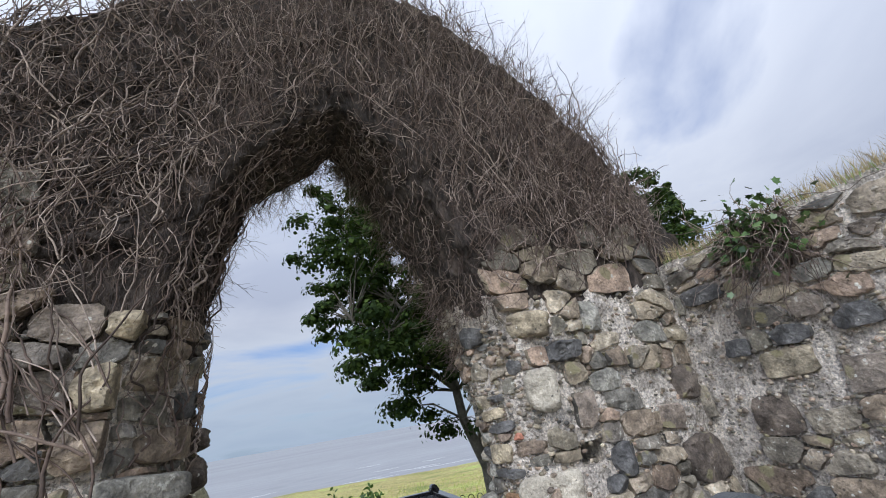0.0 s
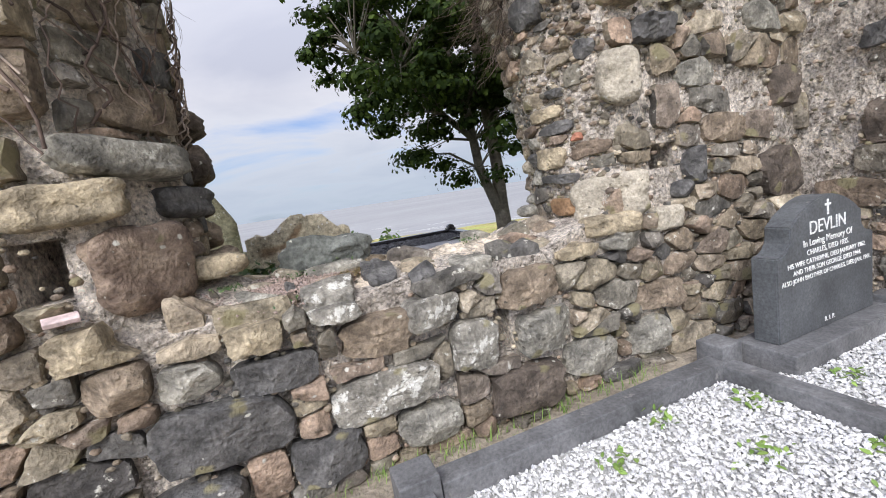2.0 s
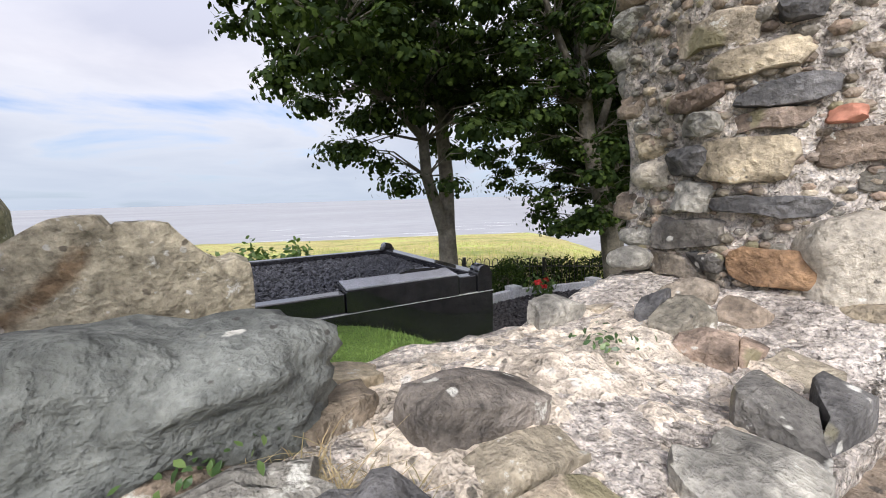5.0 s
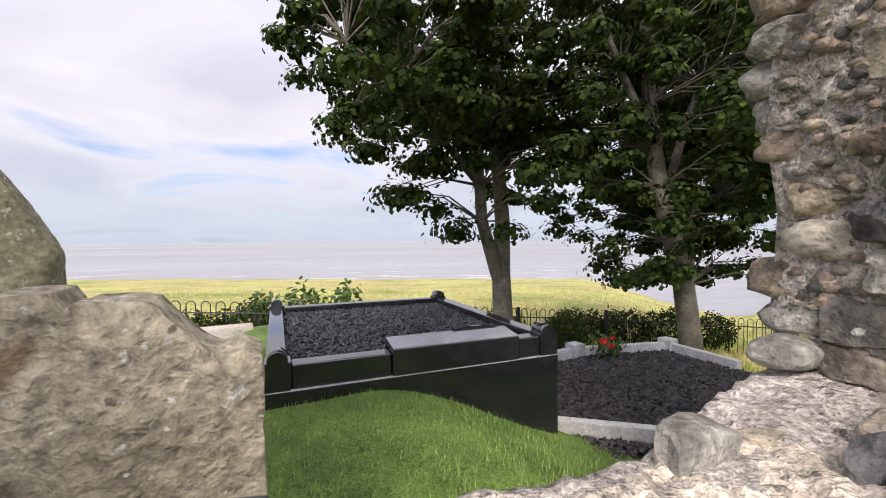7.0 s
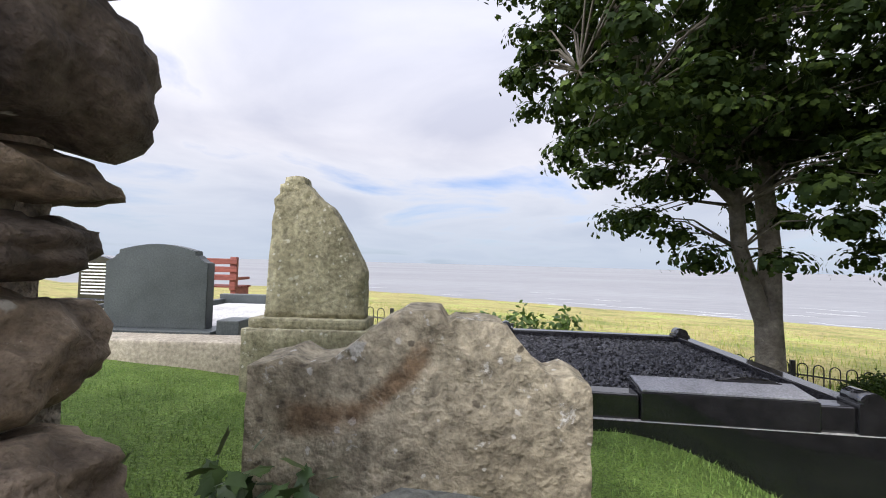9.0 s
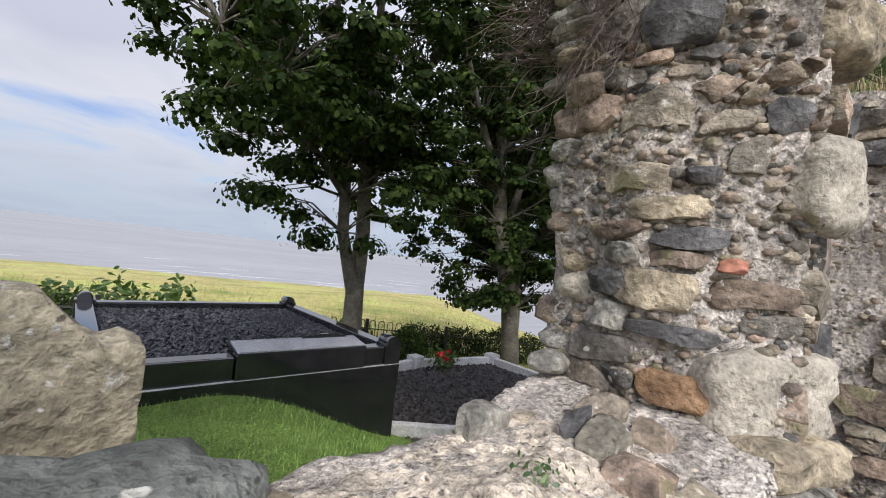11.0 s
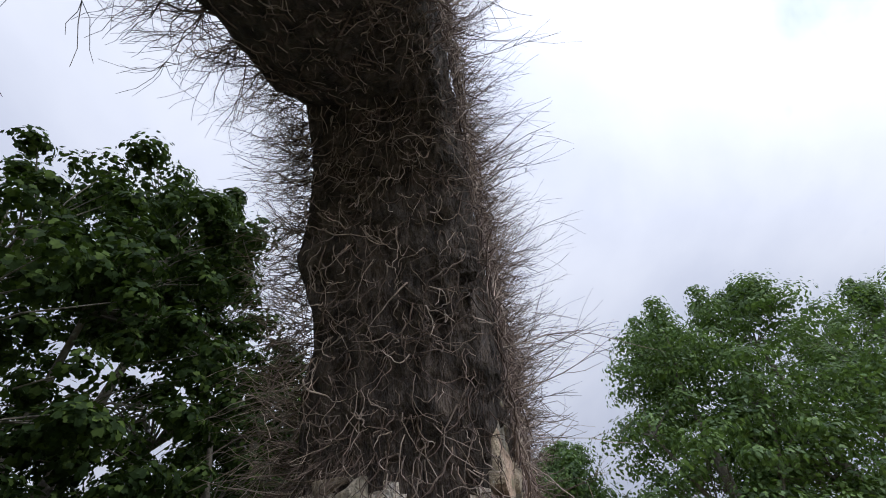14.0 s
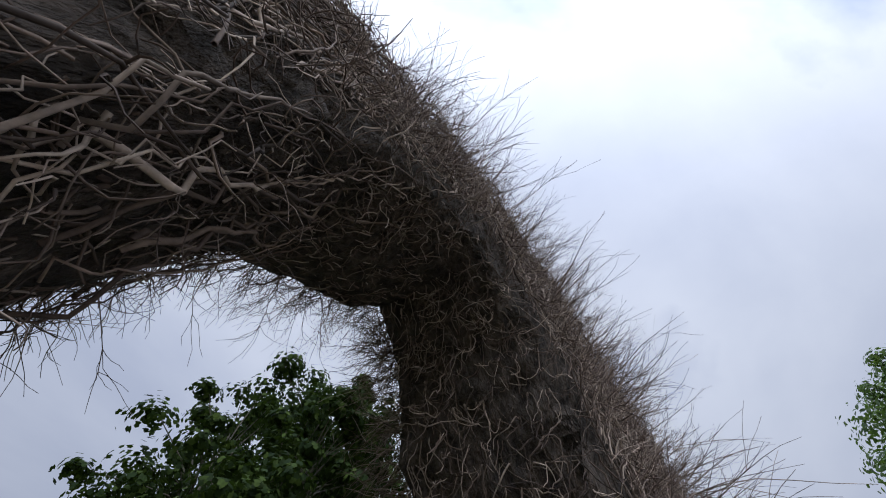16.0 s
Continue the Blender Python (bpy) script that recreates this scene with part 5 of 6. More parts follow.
for i, (x, y) in enumerate(((2.35, 2.42), (2.05, 2.2), (1.6, 2.45), (2.2, 1.85), (2.85, 2.3), (2.95, 2.05), (1.35, 2.05), (1.95, 2.56), (2.4, 2.0))):
    gg = np.random.default_rng(60 + i)
    cc = gg.normal(size=(26, 3)) * np.array([0.045, 0.035, 0.004]) + np.array([x, y, gravel_z + 0.015])
    V, F = leaves(cc, 0.038, LEAF2, 70 + i, 0.0, 2.0)
    tagged(quick("weed", V, F, M_weed), "small bright green weed growing through the white chips", "plant", "weeds in the gravel", "stuff")


def arc(cx, cz, r, a0, a1, n):
    return [(cx + r * math.cos(radians(a0 + (a1 - a0) * i / n)), cz + r * math.sin(radians(a0 + (a1 - a0) * i / n))) for i in range(n + 1)]


HS_W, HS_T = 0.43, 0.10
hs = thing("headstone", (3.2, 2.6, 0.0), "grey granite headstone with white painted lettering and shaped shoulders", "headstone", rz=0)
part("plinth", box(-0.5, -0.17, -0.05, 0.56, 0.12, 0.155, 0.01), M_kerb, hs)
out = [(-HS_W, 0.155), (HS_W, 0.155), (HS_W, 0.60)] + [(0.43 - 0.115 * math.sin(radians(a)), 0.60 + 0.085 * (1 - math.cos(radians(a)))) for a in (20, 45, 70, 90)] + [(0.315, 0.715)]
cr = [(0.315 - 0.63 * k / 12, 0.735 + 0.125 * math.sin(math.pi * k / 12) ** 0.85) for k in range(13)]
left = [(-x, z) for x, z in reversed(out[2:])]
part("slab", prism(out + cr + left, -0.06, 0.06, 0.006), M_granite_g, hs)


def lettering(text, size, x, z, y, parent, align="CENTER", material=M_letter, name="lettering", rz=0.0, rx=90.0):
    cu = bpy.data.curves.new(name, "FONT")
    cu.body, cu.size, cu.align_x, cu.extrude = text, size, align, 0.0012
    tmp = bpy.data.objects.new(name, cu)
    me = bpy.data.meshes.new_from_object(tmp)
    bpy.data.objects.remove(tmp)
    bpy.data.curves.remove(cu)
    me.materials.append(material)
    ob = new(name, me)
    ob.parent = parent
    ob.matrix_local = pose(x, y, z, rx, 0, rz)
    return tagged(ob, kind="stuff")


yf = -0.0615
part("cross", box(-0.006, yf - 0.002, 0.755, 0.006, yf + 0.002, 0.835, 0), M_letter, hs)
part("cross_arm", box(-0.024, yf - 0.0025, 0.803, 0.024, yf + 0.0025, 0.814, 0), M_letter, hs)
for txt, sz, z in (("DEVLIN", 0.098, 0.675), ("In Loving Memory Of", 0.050, 0.618), ("CHARLES, DIED 1935.", 0.040, 0.572), ("HIS WIFE CATHERINE, DIED JANUARY 1962.", 0.036, 0.528),
                   ("AND THEIR SON GEORGE, DIED 1944.", 0.036, 0.488), ("ALSO JOHN BROTHER OF CHARLES, DIED JAN. 1961.", 0.034, 0.448), ("R. I. P.", 0.036, 0.185)):
    lettering(txt, sz, 0.0, z, yf, hs)


# ---- flower pot on the chips ----
def lathe(prof, n=20):
    bm = bmesh.new()
    rings = []
    for r, z in prof:
        rings.append([bm.verts.new((r * math.cos(2 * math.pi * i / n), r * math.sin(2 * math.pi * i / n), z)) for i in range(n)])
    for a, b in zip(rings, rings[1:]):
        for i in range(n):
            bm.faces.new((a[i], a[(i + 1) % n], b[(i + 1) % n], b[i]))
    bm.faces.new(rings[-1])
    bm.faces.new(rings[0][::-1])
    for f in bm.faces:
        f.smooth = True
    return bm


def bloom(r, seed):
    gg = np.random.default_rng(seed)
    n = 16
    a = gg.uniform(0, 2 * np.pi, n)
    e = gg.uniform(0.1, 1.2, n)
    c = np.stack([np.cos(a) * np.cos(e), np.sin(a) * np.cos(e), np.sin(e)], 1) * r * 0.55
    V, F = leaves(c, r * 0.95, np.array([(0, 0), (0.4, 0.35), (0.35, 0.8), (0, 1.0), (-0.35, 0.8), (-0.4, 0.35)]), seed, -0.3, 0.6)
    return V, F


pot = thing("flower_pot", (3.07, 1.97, gravel_z - 0.005), "black plastic pot with yellow, white and red artificial flowers", "flower pot")
part("bowl", lathe([(0.07, 0), (0.085, 0.012), (0.075, 0.03), (0.062, 0.05), (0.09, 0.08), (0.105, 0.12), (0.105, 0.165), (0.112, 0.17), (0.112, 0.19), (0.10, 0.192), (0.095, 0.17)]), M_pot, pot)
gg = random.Random(4)
for i in range(17):
    a, rr = gg.uniform(0, 6.28), 0.115 * math.sqrt(gg.random())
    V, F = bloom(gg.uniform(0.026, 0.036), 100 + i)
    f = quick("flower", V, F, (M_yellow, M_white, M_blueP, M_yellow, M_white, M_yellow, M_red)[i % 7], pot)
    f.location = (rr * math.cos(a) * 1.15, rr * math.sin(a), 0.235 + 0.03 * gg.random() + 0.25 * (0.115 - rr))
cc = np.random.default_rng(9).normal(size=(60, 3)) * np.array([0.06, 0.06, 0.015]) + np.array([0, 0, 0.2])
V, F = leaves(cc, 0.05, LEAF2, 12)
quick("foliage", V, F, M_leaf_ivy, pot)
V, F = bloom(0.05, 300)
rf = thing("red_flowers", (0.28, 2.72, 0.03), "red artificial flowers lying at the foot of the wall", "flowers")
for i in range(5):
    V, F = bloom(0.03, 310 + i)
    f = quick("flower", V, F, M_red, rf)
    f.location = (0.04 * i - 0.08, 0.02 * (i % 2), 0.02)

# ---- broken sandstone slab close outside the window ----
sl = thing("broken_gravestone", (0.675, 4.01, 0.2), "broken weathered sandstone gravestone with rusty stain and lichen", "gravestone")
pts = [(-0.335, 0.0), (0.325, 0.0), (0.335, 0.60), (0.33, 0.845), (0.30, 0.862), (0.265, 0.855), (0.24, 0.87), (0.20, 0.91), (0.165, 0.95), (0.12, 0.955), (0.07, 0.958), (0.055, 0.948),
       (0.04, 0.972), (-0.03, 0.968), (-0.075, 0.945), (-0.13, 0.91), (-0.175, 0.875), (-0.22, 0.866), (-0.26, 0.88), (-0.295, 0.868), (-0.33, 0.862)]
bm = prism([(x * 0.93, z) for x, z in pts], -0.06, 0.07, 0.0)
bmesh.ops.triangulate(bm, faces=bm.faces[:])
for _ in range(6):
    bmesh.ops.subdivide_edges(bm, edges=[e for e in bm.edges if e.calc_length() > 0.03], cuts=1)
    bmesh.ops.triangulate(bm, faces=bm.faces[:])
roughen(bm, 0.008, 7)
slab = part("slab", roughen(bm, 0.0035, 26), M_slab, sl)
RUN = [Vector(p) for p in ((-0.22, 0.775), (-0.16, 0.78), (-0.10, 0.79), (-0.06, 0.82), (-0.02, 0.86), (0.01, 0.895))]
wide = (0.035, 0.035, 0.022, 0.018, 0.02, 0.022)
rust = slab.data.attributes.new("rust", "FLOAT", "POINT")
for i, v in enumerate(slab.data.vertices):
    q = Vector((v.co.x, v.co.z))
    best = 0.0
    for k in range(len(RUN) - 1):
        a_, d_ = RUN[k], RUN[k + 1] - RUN[k]
        f = min(1.0, max(0.0, (q - a_).dot(d_) / d_.length_squared))
        best = max(best, 1.0 - 0.5 * (q - a_ - d_ * f).length / (wide[k] + (wide[k + 1] - wide[k]) * f))
    rust.data[i].value = best if v.co.y < 0 else 0.0
cc = np.random.default_rng(5).normal(size=(130, 3)) * np.array([0.07, 0.03, 0.05]) + np.array([-0.24, -0.12, 0.64])
V, F = leaves(cc, 0.045, LEAF5, 14)
tagged(quick("ivy_plant", [(x + 0.66, y + 4.0, z + 0.2) for x, y, z in V], F, M_leaf_ivy), "small green ivy plant against the broken gravestone", "ivy", kind="stuff")

# ---- black granite family tomb ----
TOMB_YAW = -5.0
tomb = thing("tomb", (2.148, 6.62, 0.0), "raised polished black granite tomb surround filled with black chips", "tomb", rz=TOMB_YAW)
hw, hl = 0.975, 1.115
tt = 0.578
part("base_wall", box(-hw - 0.01, -hl - 0.01, -0.55, hw + 0.01, -hl + 0.10, 0.405, 0.006), M_granite, tomb)
part("base_wall", box(hw - 0.10, -hl + 0.1, -0.6, hw + 0.01, hl, 0.405, 0.006), M_granite, tomb)
part("base_wall", box(-hw - 0.01, -hl + 0.1, -0.3, -hw + 0.10, hl, 0.405, 0.006), M_granite, tomb)
part("base_wall", box(-hw + 0.1, hl - 0.10, -0.5, hw - 0.1, hl + 0.01, 0.405, 0.006), M_granite, tomb)
part("kerb", box(-hw + 0.14, -hl + 0.005, 0.407, -0.26, -hl + 0.13, tt - 0.03, 0.012, 3), M_granite, tomb)
plate = box(-0.255, -hl - 0.008, 0.407, hw - 0.32, -hl + 0.20, tt - 0.012, 0.006, 2)
for v in plate.verts:
    if v.co.z > 0.5:
        v.co.z += 0.16 * (v.co.y + hl)
part("kerb", plate, M_granite, tomb)
# thin top for the plate, with the sky's reflection put into its colour
tablet = box(-0.25, -hl - 0.002, tt - 0.01, hw - 0.33, -hl + 0.185, tt + 0.002, 0.003, 2)
for v in tablet.verts:
    v.co.z += 0.16 * (v.co.y + hl)
part("tablet", tablet, M_plate, tomb, "polished inscription plate on the front kerb, sky reflection painted pale")
part("kerb", box(hw - 0.315, -hl + 0.005, 0.407, hw - 0.14, -hl + 0.13, tt - 0.03, 0.012, 3), M_granite, tomb)
part("kerb", box(-hw + 0.14, hl - 0.13, 0.407, hw - 0.14, hl - 0.01, tt - 0.03, 0.012, 3), M_granite, tomb)
for s in (-1, 1):
    x0, x1 = sorted((s * hw, s * (hw - 0.12)))
    part("kerb", box(x0, -hl + 0.14, 0.407, x1, hl - 0.14, tt - 0.03, 0.012, 3), M_granite, tomb)
    for q in (-1, 1):
        px, py = s * (hw - 0.065), q * (hl - 0.065)
        part("corner_post", box(px - 0.072, py - 0.072, 0.407, px + 0.072, py + 0.072, tt - 0.01, 0.005), M_granite, tomb)
        cyl = bmesh.new()
        bmesh.ops.create_cone(cyl, cap_ends=True, segments=20, radius1=0.055, radius2=0.055, depth=0.145, matrix=pose(px, py, tt - 0.005, 90, 0, 0))
        for f in cyl.faces:
            f.smooth = len(f.verts) == 4
        part("post_cap", cyl, M_granite, tomb)
part("gravel_bed", box(-hw + 0.1, -hl + 0.12, 0.2, hw - 0.1, hl - 0.11, 0.475, 0), M_bed_k, tomb)
V, F = chips(9000, rect(-hw + 0.12, hw - 0.12, -hl + 0.14, hl - 0.13), 0.026, 0.012, 0.485, 15, 0.6)
tagged(quick("gravel", V, F, M_gravel_k, tomb), kind="stuff")
part("carving", prism([(0.16, tt - 0.01), (0.60, tt - 0.01), (0.58, tt + 0.03), (0.5, tt + 0.05), (0.36, tt + 0.055), (0.22, tt + 0.03)], -hl + 0.16, -hl + 0.19, 0.003), M_granite, tomb)
for z in (0.407,):
    part("white_joint", box(-hw - 0.013, -hl - 0.0125, z - 0.003, hw + 0.012, -hl + 0.02, z + 0.0, 0), M_conc_w, tomb)

pv = tagged(part("paving", box(-0.1, 6.5, 0.05, 1.12, 8.3, 0.31, 0.01), M_conc, None), "pale concrete path beside the black tomb", "path", kind="structure")

# ---- slate bed with pale edging and flowers ----
bed = thing("slate_bed", (4.6, 6.0, -0.27), "dark slate chip bed with pale concrete edging", "flower bed")
BED = [((3.1, 5.62), (3.75, 5.05)), ((3.3, 6.93), (4.85, 7.02)), ((4.85, 7.02), (6.15, 6.62)), ((6.15, 6.62), (6.05, 5.7)), ((3.75, 5.05), (6.05, 5.0))]
for (x0, y0), (x1, y1) in BED:
    L = math.hypot(x1 - x0, y1 - y0)
    bm = box(0, -0.045, -0.4, L, 0.045, 0.12, 0.01)
    bmesh.ops.transform(bm, matrix=pose(x0 - 4.6, y0 - 6.0, 0.0, 0, 0, math.degrees(math.atan2(y1 - y0, x1 - x0))), verts=bm.verts)
    part("edging", bm, M_conc_w, bed)
for x, y in ((4.85, 7.02), (6.15, 6.62)):
    part("edging_post", box(x - 4.6 - 0.09, y - 6.0 - 0.09, -0.4, x - 4.6 + 0.09, y - 6.0 + 0.09, 0.17, 0.01), M_conc_w, bed)
part("slate_base", box(-1.4, -0.95, -0.4, 1.5, 0.95, -0.02, 0), M_bed_k, bed)
V, F = chips(9000, rect(-1.38, 1.45, -0.95, 0.9), 0.04, 0.015, 0.012, 16, 0.5)
tagged(quick("slate", V, F, M_slate, bed), kind="stuff")
fp = thing("flowering_plant", (5.15, 6.75, -0.27), "green plant with red flowers on the slate bed", "plant")
cc = np.random.default_rng(15).normal(size=(160, 3)) * np.array([0.12, 0.1, 0.08]) + np.array([0, 0, 0.17])
V, F = leaves(cc, 0.08, LEAF2, 24)
quick("foliage", V, F, M_leaf_far, fp)
for i in range(7):
    V, F = bloom(0.04, 330 + i)
    f = quick("flower", V, F, M_red, fp)
    f.location = (gg.uniform(-0.18, 0.05), gg.uniform(-0.14, 0.0), gg.uniform(0.12, 0.26))

# ---- the old lichened stone on its plinth, the grey headstone, kerbs and bench ----
old = thing("tall_gravestone", (-0.22, 5.98, 0.3), "tall broken lichen-covered gravestone on a stone plinth", "gravestone")
bm = prism([(-0.31, 0.56), (0.36, 0.56), (0.36, 0.88), (0.34, 0.92), (0.25, 1.1), (0.17, 1.24), (0.10, 1.33), (0.06, 1.35), (0.0, 1.40), (-0.05, 1.46), (-0.07, 1.475), (-0.08, 1.515), (-0.13, 1.52), (-0.20, 1.51), (-0.205, 1.47), (-0.235, 1.46), (-0.245, 1.40), (-0.275, 1.36), (-0.265, 1.3), (-0.285, 1.2)], -0.06, 0.08, 0.0)
bmesh.ops.triangulate(bm, faces=bm.faces[:])
for _ in range(3):
    bmesh.ops.subdivide_edges(bm, edges=[e for e in bm.edges if e.calc_length() > 0.045], cuts=1)
    bmesh.ops.triangulate(bm, faces=bm.faces[:])
roughen(bm, 0.008, 8)
part("slab", roughen(bm, 0.005, 24), M_oldstone, old)
part("plinth", roughen(box(-0.42, -0.16, 0.0, 0.42, 0.18, 0.50, 0.02), 0.01, 6, 5), M_oldstone, old)
part("plinth_top", roughen(box(-0.39, -0.13, 0.495, 0.39, 0.15, 0.565, 0.02), 0.006, 6, 5), M_oldstone, old)
cp = thing("concrete_plinth", (-2.2, 6.5, 0.3), "low weathered concrete plinth wall under a grave", "plinth", rz=1.5)
part("body", roughen(box(-1.6, -0.42, -0.2, 1.45, -0.12, 0.34, 0.02), 0.006, 4, 3), M_conc, cp)
part("body", box(-1.6, -0.1, -0.1, 1.5, 2.5, 0.25, 0.01), M_conc, cp)
gh = thing("headstone", (-1.76, 6.6, 0.5), "plain dark grey-green granite headstone seen from behind", "headstone")
part("plinth", box(-0.62, -0.16, 0.0, 0.55, 0.16, 0.15, 0.008), M_ghs, gh)
o2 = [(-0.44, 0.15), (0.44, 0.15), (0.44, 0.70), (0.40, 0.715), (0.37, 0.735), (0.35, 0.76), (0.33, 0.765), (0.33, 0.80)]
cr2 = [(0.33 - 0.66 * k / 10, 0.80 + 0.055 * math.sin(math.pi * k / 10)) for k in range(1, 10)]
part("slab", prism(o2 + cr2 + [(-x, z) for x, z in reversed(o2[2:])], -0.05, 0.05, 0.005), M_ghs, gh)
part("corner_post", box(0.57, -0.12, 0.0, 0.76, 0.1, 0.24, 0.01), M_ghs, gh)
part("corner_post", box(-0.82, -0.12, 0.0, -0.64, 0.1, 0.2, 0.01), M_ghs, gh)
part("kerb", box(0.62, 0.1, 0.0, 0.72, 2.2, 0.18, 0.01), M_ghs, gh)
part("kerb", box(-0.78, 0.1, 0.0, -0.68, 2.2, 0.18, 0.01), M_ghs, gh)
part("corner_post", box(0.55, 2.2, 0.0, 0.75, 2.4, 0.28, 0.01), M_ghs, gh)
part("kerb", box(-0.8, 2.25, 0.0, 0.55, 2.35, 0.24, 0.01), M_ghs, gh)
part("cover_slab", box(-0.66, 0.18, 0.0, 0.6, 2.2, 0.12, 0.01), M_conc_w, gh)
bh = thing("headstone", (-4.45, 9.0, 0.3), "black granite headstone with rows of white lettering", "headstone")
part("slab", prism([(-0.27, 0.3), (0.27, 0.3), (0.27, 0.84)] + [(0.27 - 0.54 * k / 8, 0.84 + 0.09 * math.sin(math.pi * k / 8)) for k in range(1, 8)] + [(-0.27, 0.84)], -0.05, 0.05, 0.005), M_granite, bh)
part("plinth", box(-0.4, -0.15, 0.0, 0.4, 0.15, 0.3, 0.01), M_granite, bh)
for k in range(10):
    w = 0.13 if k == 0 else 0.22
    part("text_bar", box(-w, -0.054, 0.80 - 0.048 * k, w, -0.051, 0.822 - 0.048 * k, 0), M_letter, bh)
part("kerb", box(-0.5, -2.6, 0.0, 0.6, -2.5, 0.3, 0.01), M_ghs, bh)
part("kerb", box(0.5, -2.5, 0.0, 0.6, -0.2, 0.3, 0.01), M_ghs, bh)
bench = thing("bench", (-4.6, 12.0, 0.15), "red-brown slatted park bench facing the sea", "bench")
for s in (-1, 1):
    part("end_frame", box(s * 0.62 - 0.06, -0.25, 0.0, s * 0.62 + 0.06, 0.3, 0.45, 0.01), M_benchw, bench)
    part("back_post", box(s * 0.62 - 0.07, -0.29, 0.4, s * 0.62 + 0.07, -0.18, 1.12, 0.02), M_benchw, bench)
    part("arm_rest", box(s * 0.62 - 0.05, -0.28, 0.62, s * 0.62 + 0.05, 0.35, 0.68, 0.01), M_benchw, bench)
for z in (0.62, 0.79, 0.96):
    part("back_slat", box(-0.72, -0.32, z, 0.72, -0.28, z + 0.12, 0.008), M_benchw, bench)
for y in (-0.18, -0.04, 0.1, 0.24):
    part("seat_slat", box(-0.7, y, 0.45, 0.7, y + 0.11, 0.49, 0.008), M_benchw, bench)


# ---- bow-topped railings ----
def railing(p0, p1, height=0.95):
    a, b = Vector(p0), Vector(p1)
    L = (b - a).length
    rl = thing("railing", p0, "black bow-topped iron railing along the churchyard edge", "railing", "railings", rz=math.degrees(math.atan2(b.y - a.y, b.x - a.x)))
    sl = (b.z - a.z) / math.hypot(b.x - a.x, b.y - a.y)
    n = int(L / 0.19)
    for i in range(n):
        x = 0.06 + 0.19 * i
        zz = sl * x
        ln = [(Vector((x, 0, zz - 0.1)), 0.008), (Vector((x, 0, zz + height - 0.06)), 0.008)]
        ln += [(Vector((x + 0.06 - 0.06 * math.cos(q), 0, zz + height - 0.06 + 0.06 * math.sin(q))), 0.008) for q in (0.6, 1.2, 1.57, 1.95, 2.55)]
        ln += [(Vector((x + 0.12, 0, zz + height - 0.06)), 0.008), (Vector((x + 0.12, 0, zz - 0.1)), 0.008)]
        V, F = tubes([ln], 5)
        quick("bow", V, F, M_iron, rl, True)
    for h in (0.12, height - 0.16):
        V, F = tubes([[(Vector((0, 0, h)), 0.014), (Vector((L, 0, h + sl * L)), 0.014)]], 4)
        quick("rail", V, F, M_iron, rl)
    for x in (0.0, L):
        part("post", box(x - 0.025, -0.025, sl * x - 0.7, x + 0.025, 0.025, sl * x + height + 0.03, 0.004), M_iron, rl)


FENCE = [(-2.3, 10.4), (-0.3, 10.1), (1.7, 9.8), (3.7, 9.5), (5.6, 9.15), (7.4, 8.7), (9.1, 8.1), (10.7, 7.3)]
for (x0, y0), (x1, y1) in zip(FENCE, FENCE[1:]):
    railing((x0, y0, 0.41 - 0.078 * x0 - 0.95), (x1, y1, 0.41 - 0.078 * x1 - 0.95))


# ---- shrubs ----
def shrub(name, at, r, n, size, label, material, seed, stems_n=14):
    sh = thing(name, at, label, "shrub")
    gg = np.random.default_rng(seed)
    d = gg.normal(size=(n, 3))
    d /= np.linalg.norm(d, axis=1, keepdims=True)
    lump = 1 + 0.22 * np.sin(d[:, 0] * 5 + seed) * np.sin(d[:, 2] * 4 + d[:, 1] * 5)
    c = d * (gg.uniform(0.35, 1, (n, 1)) ** 0.5) * lump[:, None] * np.array(r) + np.array([0, 0, r[2] * 0.85])
    c = c[c[:, 2] > 0.01]
    V, F = leaves(c, size, LEAF2, seed)
    quick("foliage", V, F, material, sh)
    rr = random.Random(seed)
    ls = [[(Vector((0, 0, -0.05)), 0.012), (Vector((rr.uniform(-1, 1) * r[0] * 0.4, rr.uniform(-1, 1) * r[1] * 0.4, r[2] * 0.8)), 0.008), (Vector((rr.uniform(-1, 1) * r[0] * 0.8, rr.uniform(-1, 1) * r[1] * 0.8, r[2] * rr.uniform(1.1, 1.7))), 0.004)] for _ in range(stems_n)]
    V, F = tubes(ls, 4)
    quick("stem", V, F, M_bark, sh)


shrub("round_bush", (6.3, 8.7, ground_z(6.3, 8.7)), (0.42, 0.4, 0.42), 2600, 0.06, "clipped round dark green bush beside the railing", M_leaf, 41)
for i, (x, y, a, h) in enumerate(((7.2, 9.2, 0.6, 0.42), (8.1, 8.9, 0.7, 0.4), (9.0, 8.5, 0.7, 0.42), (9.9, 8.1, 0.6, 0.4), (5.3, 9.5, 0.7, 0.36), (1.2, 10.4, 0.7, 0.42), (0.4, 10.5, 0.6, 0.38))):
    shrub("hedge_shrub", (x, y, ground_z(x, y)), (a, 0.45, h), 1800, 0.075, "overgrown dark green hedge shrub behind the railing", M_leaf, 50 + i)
for i, (x, y, a, h) in enumerate(((2.0, 10.6, 0.42, 0.62), (2.75, 10.5, 0.36, 0.66), (1.4, 10.7, 0.3, 0.55))):
    shrub("sapling", (x, y, ground_z(x, y)), (a, 0.3, h), 420, 0.13, "leafy young shrub standing above the railing", M_leaf_far, 80 + i, 6)


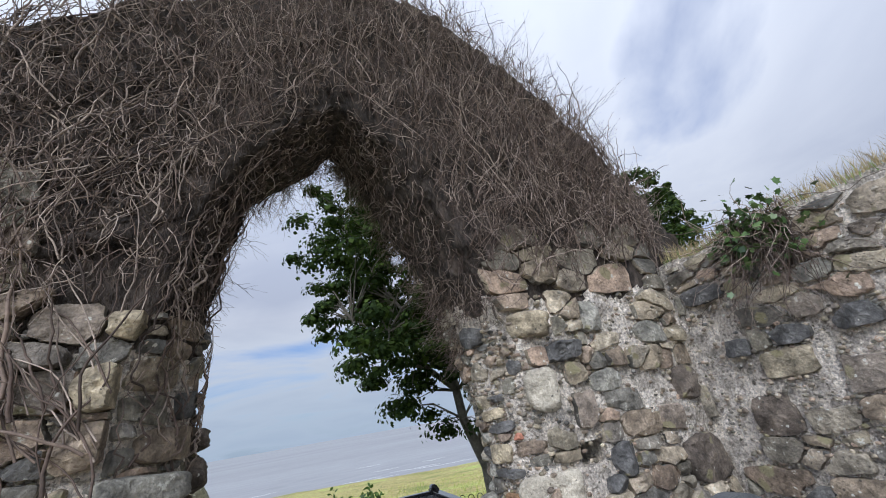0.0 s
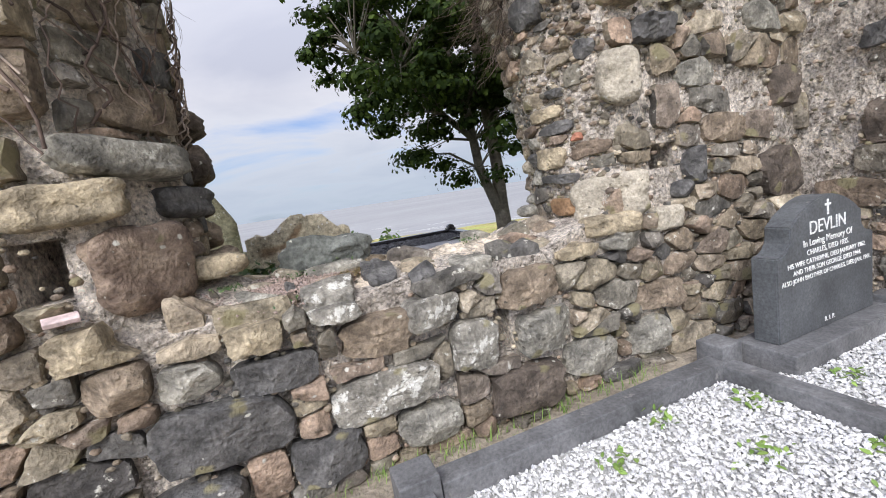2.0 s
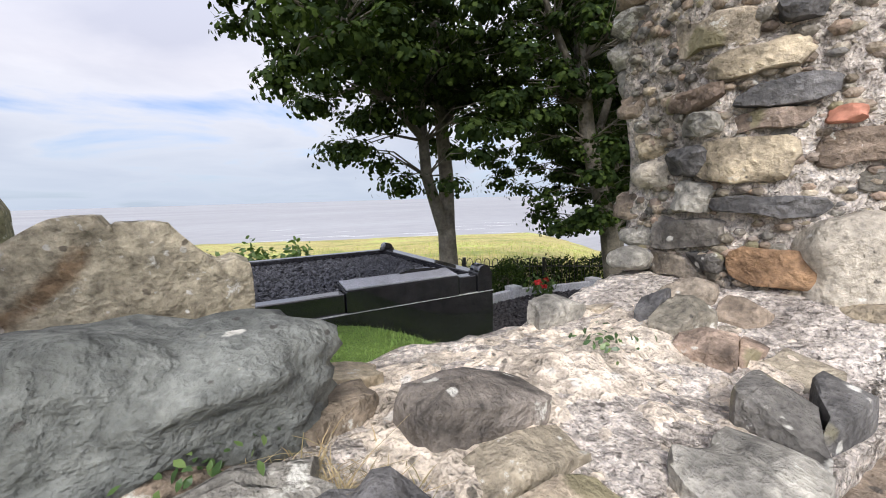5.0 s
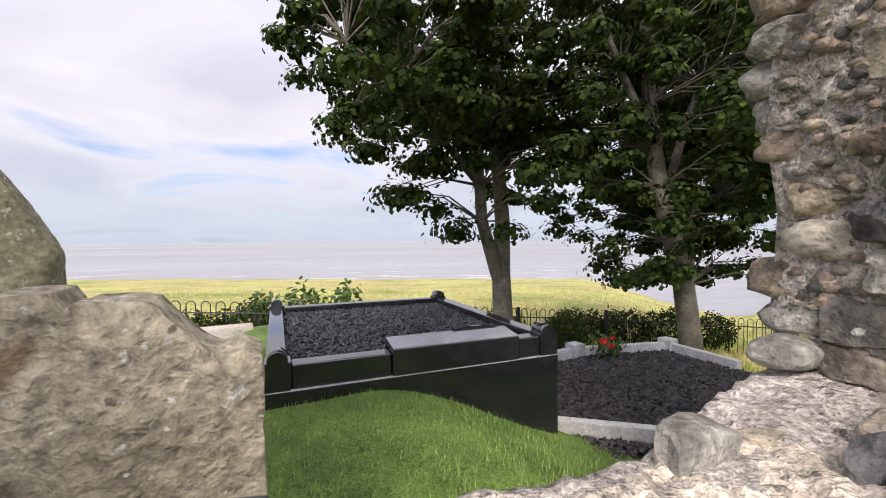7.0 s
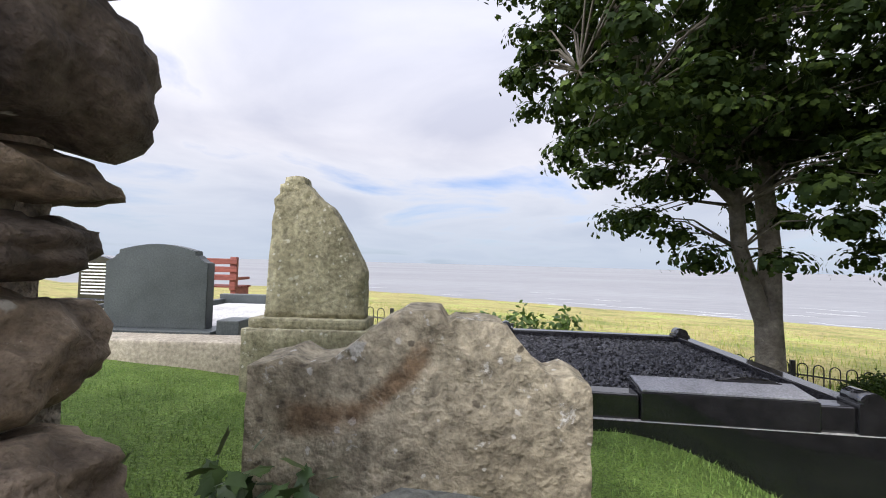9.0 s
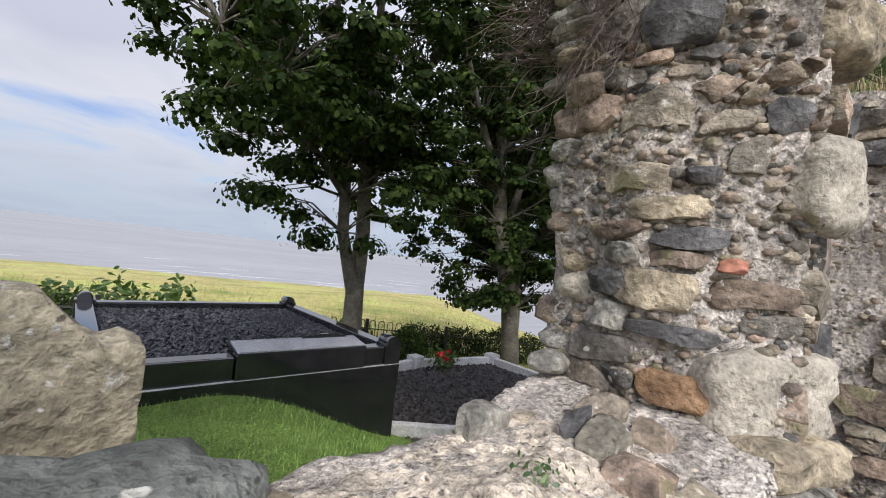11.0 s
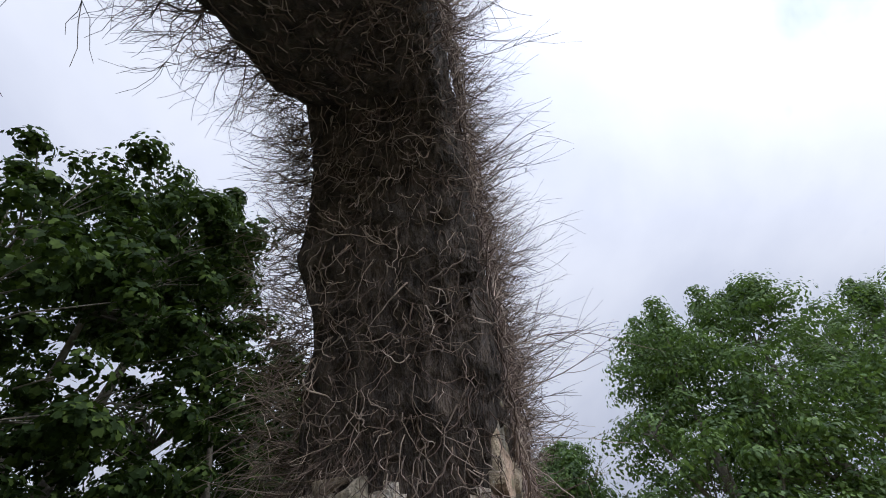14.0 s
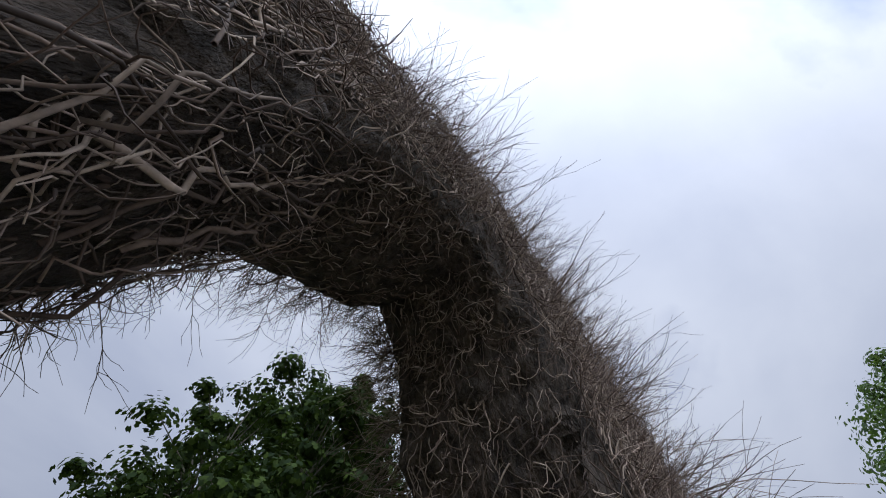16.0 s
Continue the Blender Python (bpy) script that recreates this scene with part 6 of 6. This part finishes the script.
# ---- trees ----
def tree(name, base, trunk, limbs, crown, radii, clusters, per, leaf, material, label, seed, low=0.0, template=LEAF3, spread=0.145, rise=0.0, bare=(), leaders=7):
    tr = thing(name, base, label, "tree")
    rr = random.Random(seed)
    gg = np.random.default_rng(seed)
    B = Vector(base)
    lines = [[(Vector(p) - B, r) for p, r in trunk]] + [[(Vector(p) - B, r) for p, r in l] for l in limbs]
    nodes = [(p, r) for l in lines for p, r in l if p.z > 0.9]
    C, Rd = Vector(crown) - B, Vector(radii)
    cen = []
    twl = []
    for k in range(clusters):
        while True:
            d = Vector((rr.gauss(0, 1), rr.gauss(0, 1), rr.gauss(0, 1))).normalized()
            f = rr.uniform(0.2, 1) ** 0.5
            f *= 1 + 0.34 * nz(d * 2.3 + Vector((seed, 0, 0))) + 0.2 * nz(d * 5 + Vector((seed, 0, 0)))
            f = min(f, 1.06)
            p = C + Vector((d.x * Rd.x, d.y * Rd.y, d.z * Rd.z)) * f
            if p.z > low + rise * max(0.0, C.x - p.x) and not any((p + B - Vector(q)).length < r_ for q, r_ in bare):
                break
        cen.append(p)
        a, r = min(nodes, key=lambda q: (q[0] - p).length + 0.8 * max(0, q[0].z - p.z))
        m = a.lerp(p, 0.5) + Vector((0, 0, 0.12 * (p - a).length)) + Vector((rr.uniform(-1, 1), rr.uniform(-1, 1), 0)) * 0.12
        twl.append([(a, min(r, 0.024)), (a.lerp(m, 0.5), 0.014), (m, 0.010), (m.lerp(p, 0.6), 0.007), (p, 0.003)])
    size = [rr.uniform(0.6, 1.35) for _ in cen]
    # upright leading shoots above the crown
    for k in range(leaders):
        an, f = rr.uniform(0, 6.28), rr.uniform(0.1, 0.8)
        q = C + Vector((Rd.x * f * math.cos(an), Rd.y * f * math.sin(an), Rd.z * (0.93 * math.sqrt(1 - f * f) - 0.1)))
        tip = q + Vector((rr.uniform(-0.25, 0.35), rr.uniform(-0.25, 0.25), rr.uniform(0.22, 0.36) * Rd.z))
        twl.append([(q - Vector((0, 0, 0.4)), 0.02), (q, 0.014), (tip, 0.004)])
        for j in range(7):
            e = j / 6
            cen.append(q.lerp(tip, e) + Vector((rr.uniform(-1, 1), rr.uniform(-1, 1), 0)) * spread * 0.8 * (1 - 0.5 * e))
            size.append(1.0 - 0.45 * e)
    clusters = len(cen)
    V, F = tubes(lines, 10)
    quick("trunk", V, F, M_bark, tr, True)
    V, F = tubes(twl, 4)
    quick("branching", V, F, M_bark, tr, True)
    c = np.array([tuple(p) for p in cen])
    wide = np.array(size)[:, None, None]
    sp = np.clip(gg.normal(size=(clusters, per, 3)), -1.9, 1.9) * np.array([spread, spread, spread * 0.42]) * wide
    sp[:, :, 2] -= 0.12 * (sp[:, :, 0] ** 2 + sp[:, :, 1] ** 2) / spread
    pts = (c[:, None] + sp).reshape(-1, 3)
    V, F = leaves(pts, leaf, template, seed)
    quick("crown", V, F, material, tr)
    return tr


g1 = ground_z(4.51, 8.1)
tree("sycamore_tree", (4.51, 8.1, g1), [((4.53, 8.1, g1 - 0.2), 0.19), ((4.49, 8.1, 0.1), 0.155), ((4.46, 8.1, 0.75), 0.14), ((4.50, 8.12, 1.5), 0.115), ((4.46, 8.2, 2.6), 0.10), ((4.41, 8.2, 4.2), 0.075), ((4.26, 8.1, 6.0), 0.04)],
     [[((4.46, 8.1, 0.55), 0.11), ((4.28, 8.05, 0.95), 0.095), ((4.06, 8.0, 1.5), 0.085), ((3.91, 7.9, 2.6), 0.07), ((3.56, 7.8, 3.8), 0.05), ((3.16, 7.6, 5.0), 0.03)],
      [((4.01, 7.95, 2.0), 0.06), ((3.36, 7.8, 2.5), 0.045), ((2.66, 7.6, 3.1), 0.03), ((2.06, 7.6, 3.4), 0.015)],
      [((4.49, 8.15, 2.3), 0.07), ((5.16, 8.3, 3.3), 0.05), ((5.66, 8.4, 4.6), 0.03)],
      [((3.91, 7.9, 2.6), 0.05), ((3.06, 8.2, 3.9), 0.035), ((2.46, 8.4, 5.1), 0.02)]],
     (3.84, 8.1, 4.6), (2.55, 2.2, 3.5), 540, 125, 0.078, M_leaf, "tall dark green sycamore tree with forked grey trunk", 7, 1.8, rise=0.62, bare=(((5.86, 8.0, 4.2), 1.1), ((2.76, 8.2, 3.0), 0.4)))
g2 = ground_z(7.3, 7.0)
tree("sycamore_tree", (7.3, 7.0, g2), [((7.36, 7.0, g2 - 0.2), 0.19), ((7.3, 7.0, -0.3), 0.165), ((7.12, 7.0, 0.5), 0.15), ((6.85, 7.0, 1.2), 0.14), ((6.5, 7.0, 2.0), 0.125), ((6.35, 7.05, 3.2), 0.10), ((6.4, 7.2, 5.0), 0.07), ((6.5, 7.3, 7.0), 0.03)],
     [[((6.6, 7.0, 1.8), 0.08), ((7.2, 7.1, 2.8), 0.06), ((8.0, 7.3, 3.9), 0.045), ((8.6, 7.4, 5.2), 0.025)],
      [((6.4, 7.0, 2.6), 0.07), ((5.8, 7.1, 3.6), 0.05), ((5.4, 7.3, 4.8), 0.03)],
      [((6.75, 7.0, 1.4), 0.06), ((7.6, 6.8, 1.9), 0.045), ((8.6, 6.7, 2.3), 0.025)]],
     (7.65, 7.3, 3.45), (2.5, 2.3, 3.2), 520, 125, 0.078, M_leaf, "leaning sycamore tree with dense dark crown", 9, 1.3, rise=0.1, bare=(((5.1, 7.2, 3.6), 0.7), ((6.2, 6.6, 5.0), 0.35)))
g3 = ground_z(12.6, 10.2)
tree("sycamore_tree", (12.6, 10.2, g3), [((12.6, 10.2, g3 - 0.2), 0.2), ((12.5, 10.2, 1.5), 0.16), ((12.6, 10.3, 4), 0.12), ((12.4, 10.2, 7.5), 0.05)],
     [[((12.5, 10.2, 2.5), 0.09), ((13.6, 10.1, 4), 0.06), ((14.4, 10, 5.5), 0.03)], [((12.5, 10.2, 3), 0.09), ((11.4, 10.1, 4.6), 0.06), ((10.7, 10, 6.2), 0.03)]],
     (12.6, 10.0, 4.9), (3.0, 2.8, 3.7), 330, 120, 0.11, M_leaf, "tall dense sycamore tree behind the others", 13, 2.0)
for i, (x, y, h, w) in enumerate(((19, -4.7, 15.0, 3.6), (20, -9.5, 16.5, 4.4), (21, -16.0, 16.5, 4.6), (24, 1.0, 11.0, 3.0))):
    tree("ash_tree", (x, y, -0.3), [((x, y, -0.6), 0.35), ((x + 0.2, y, 3), 0.28), ((x, y + 0.2, h * 0.5), 0.2), ((x, y, h * 0.85), 0.06)],
         [[((x, y, h * 0.3), 0.15), ((x - 0.6, y + 1.2, h * 0.45), 0.1), ((x - 1, y + 2.4, h * 0.62), 0.05)], [((x, y, h * 0.35), 0.15), ((x - 0.5, y - 1.4, h * 0.5), 0.1), ((x - 0.8, y - 2.6, h * 0.68), 0.05)]],
         (x, y, h * 0.62), (w, w, h * 0.40), 250, 110, 0.22, M_leaf_far, "tall light green tree beyond the churchyard wall", 30 + i, h * 0.26, LEAF2, 0.5)

# ---- single stones of the walls, last ----
for V, F, material, par in STONE_OBS:
    add_stone(V, F, material, par)
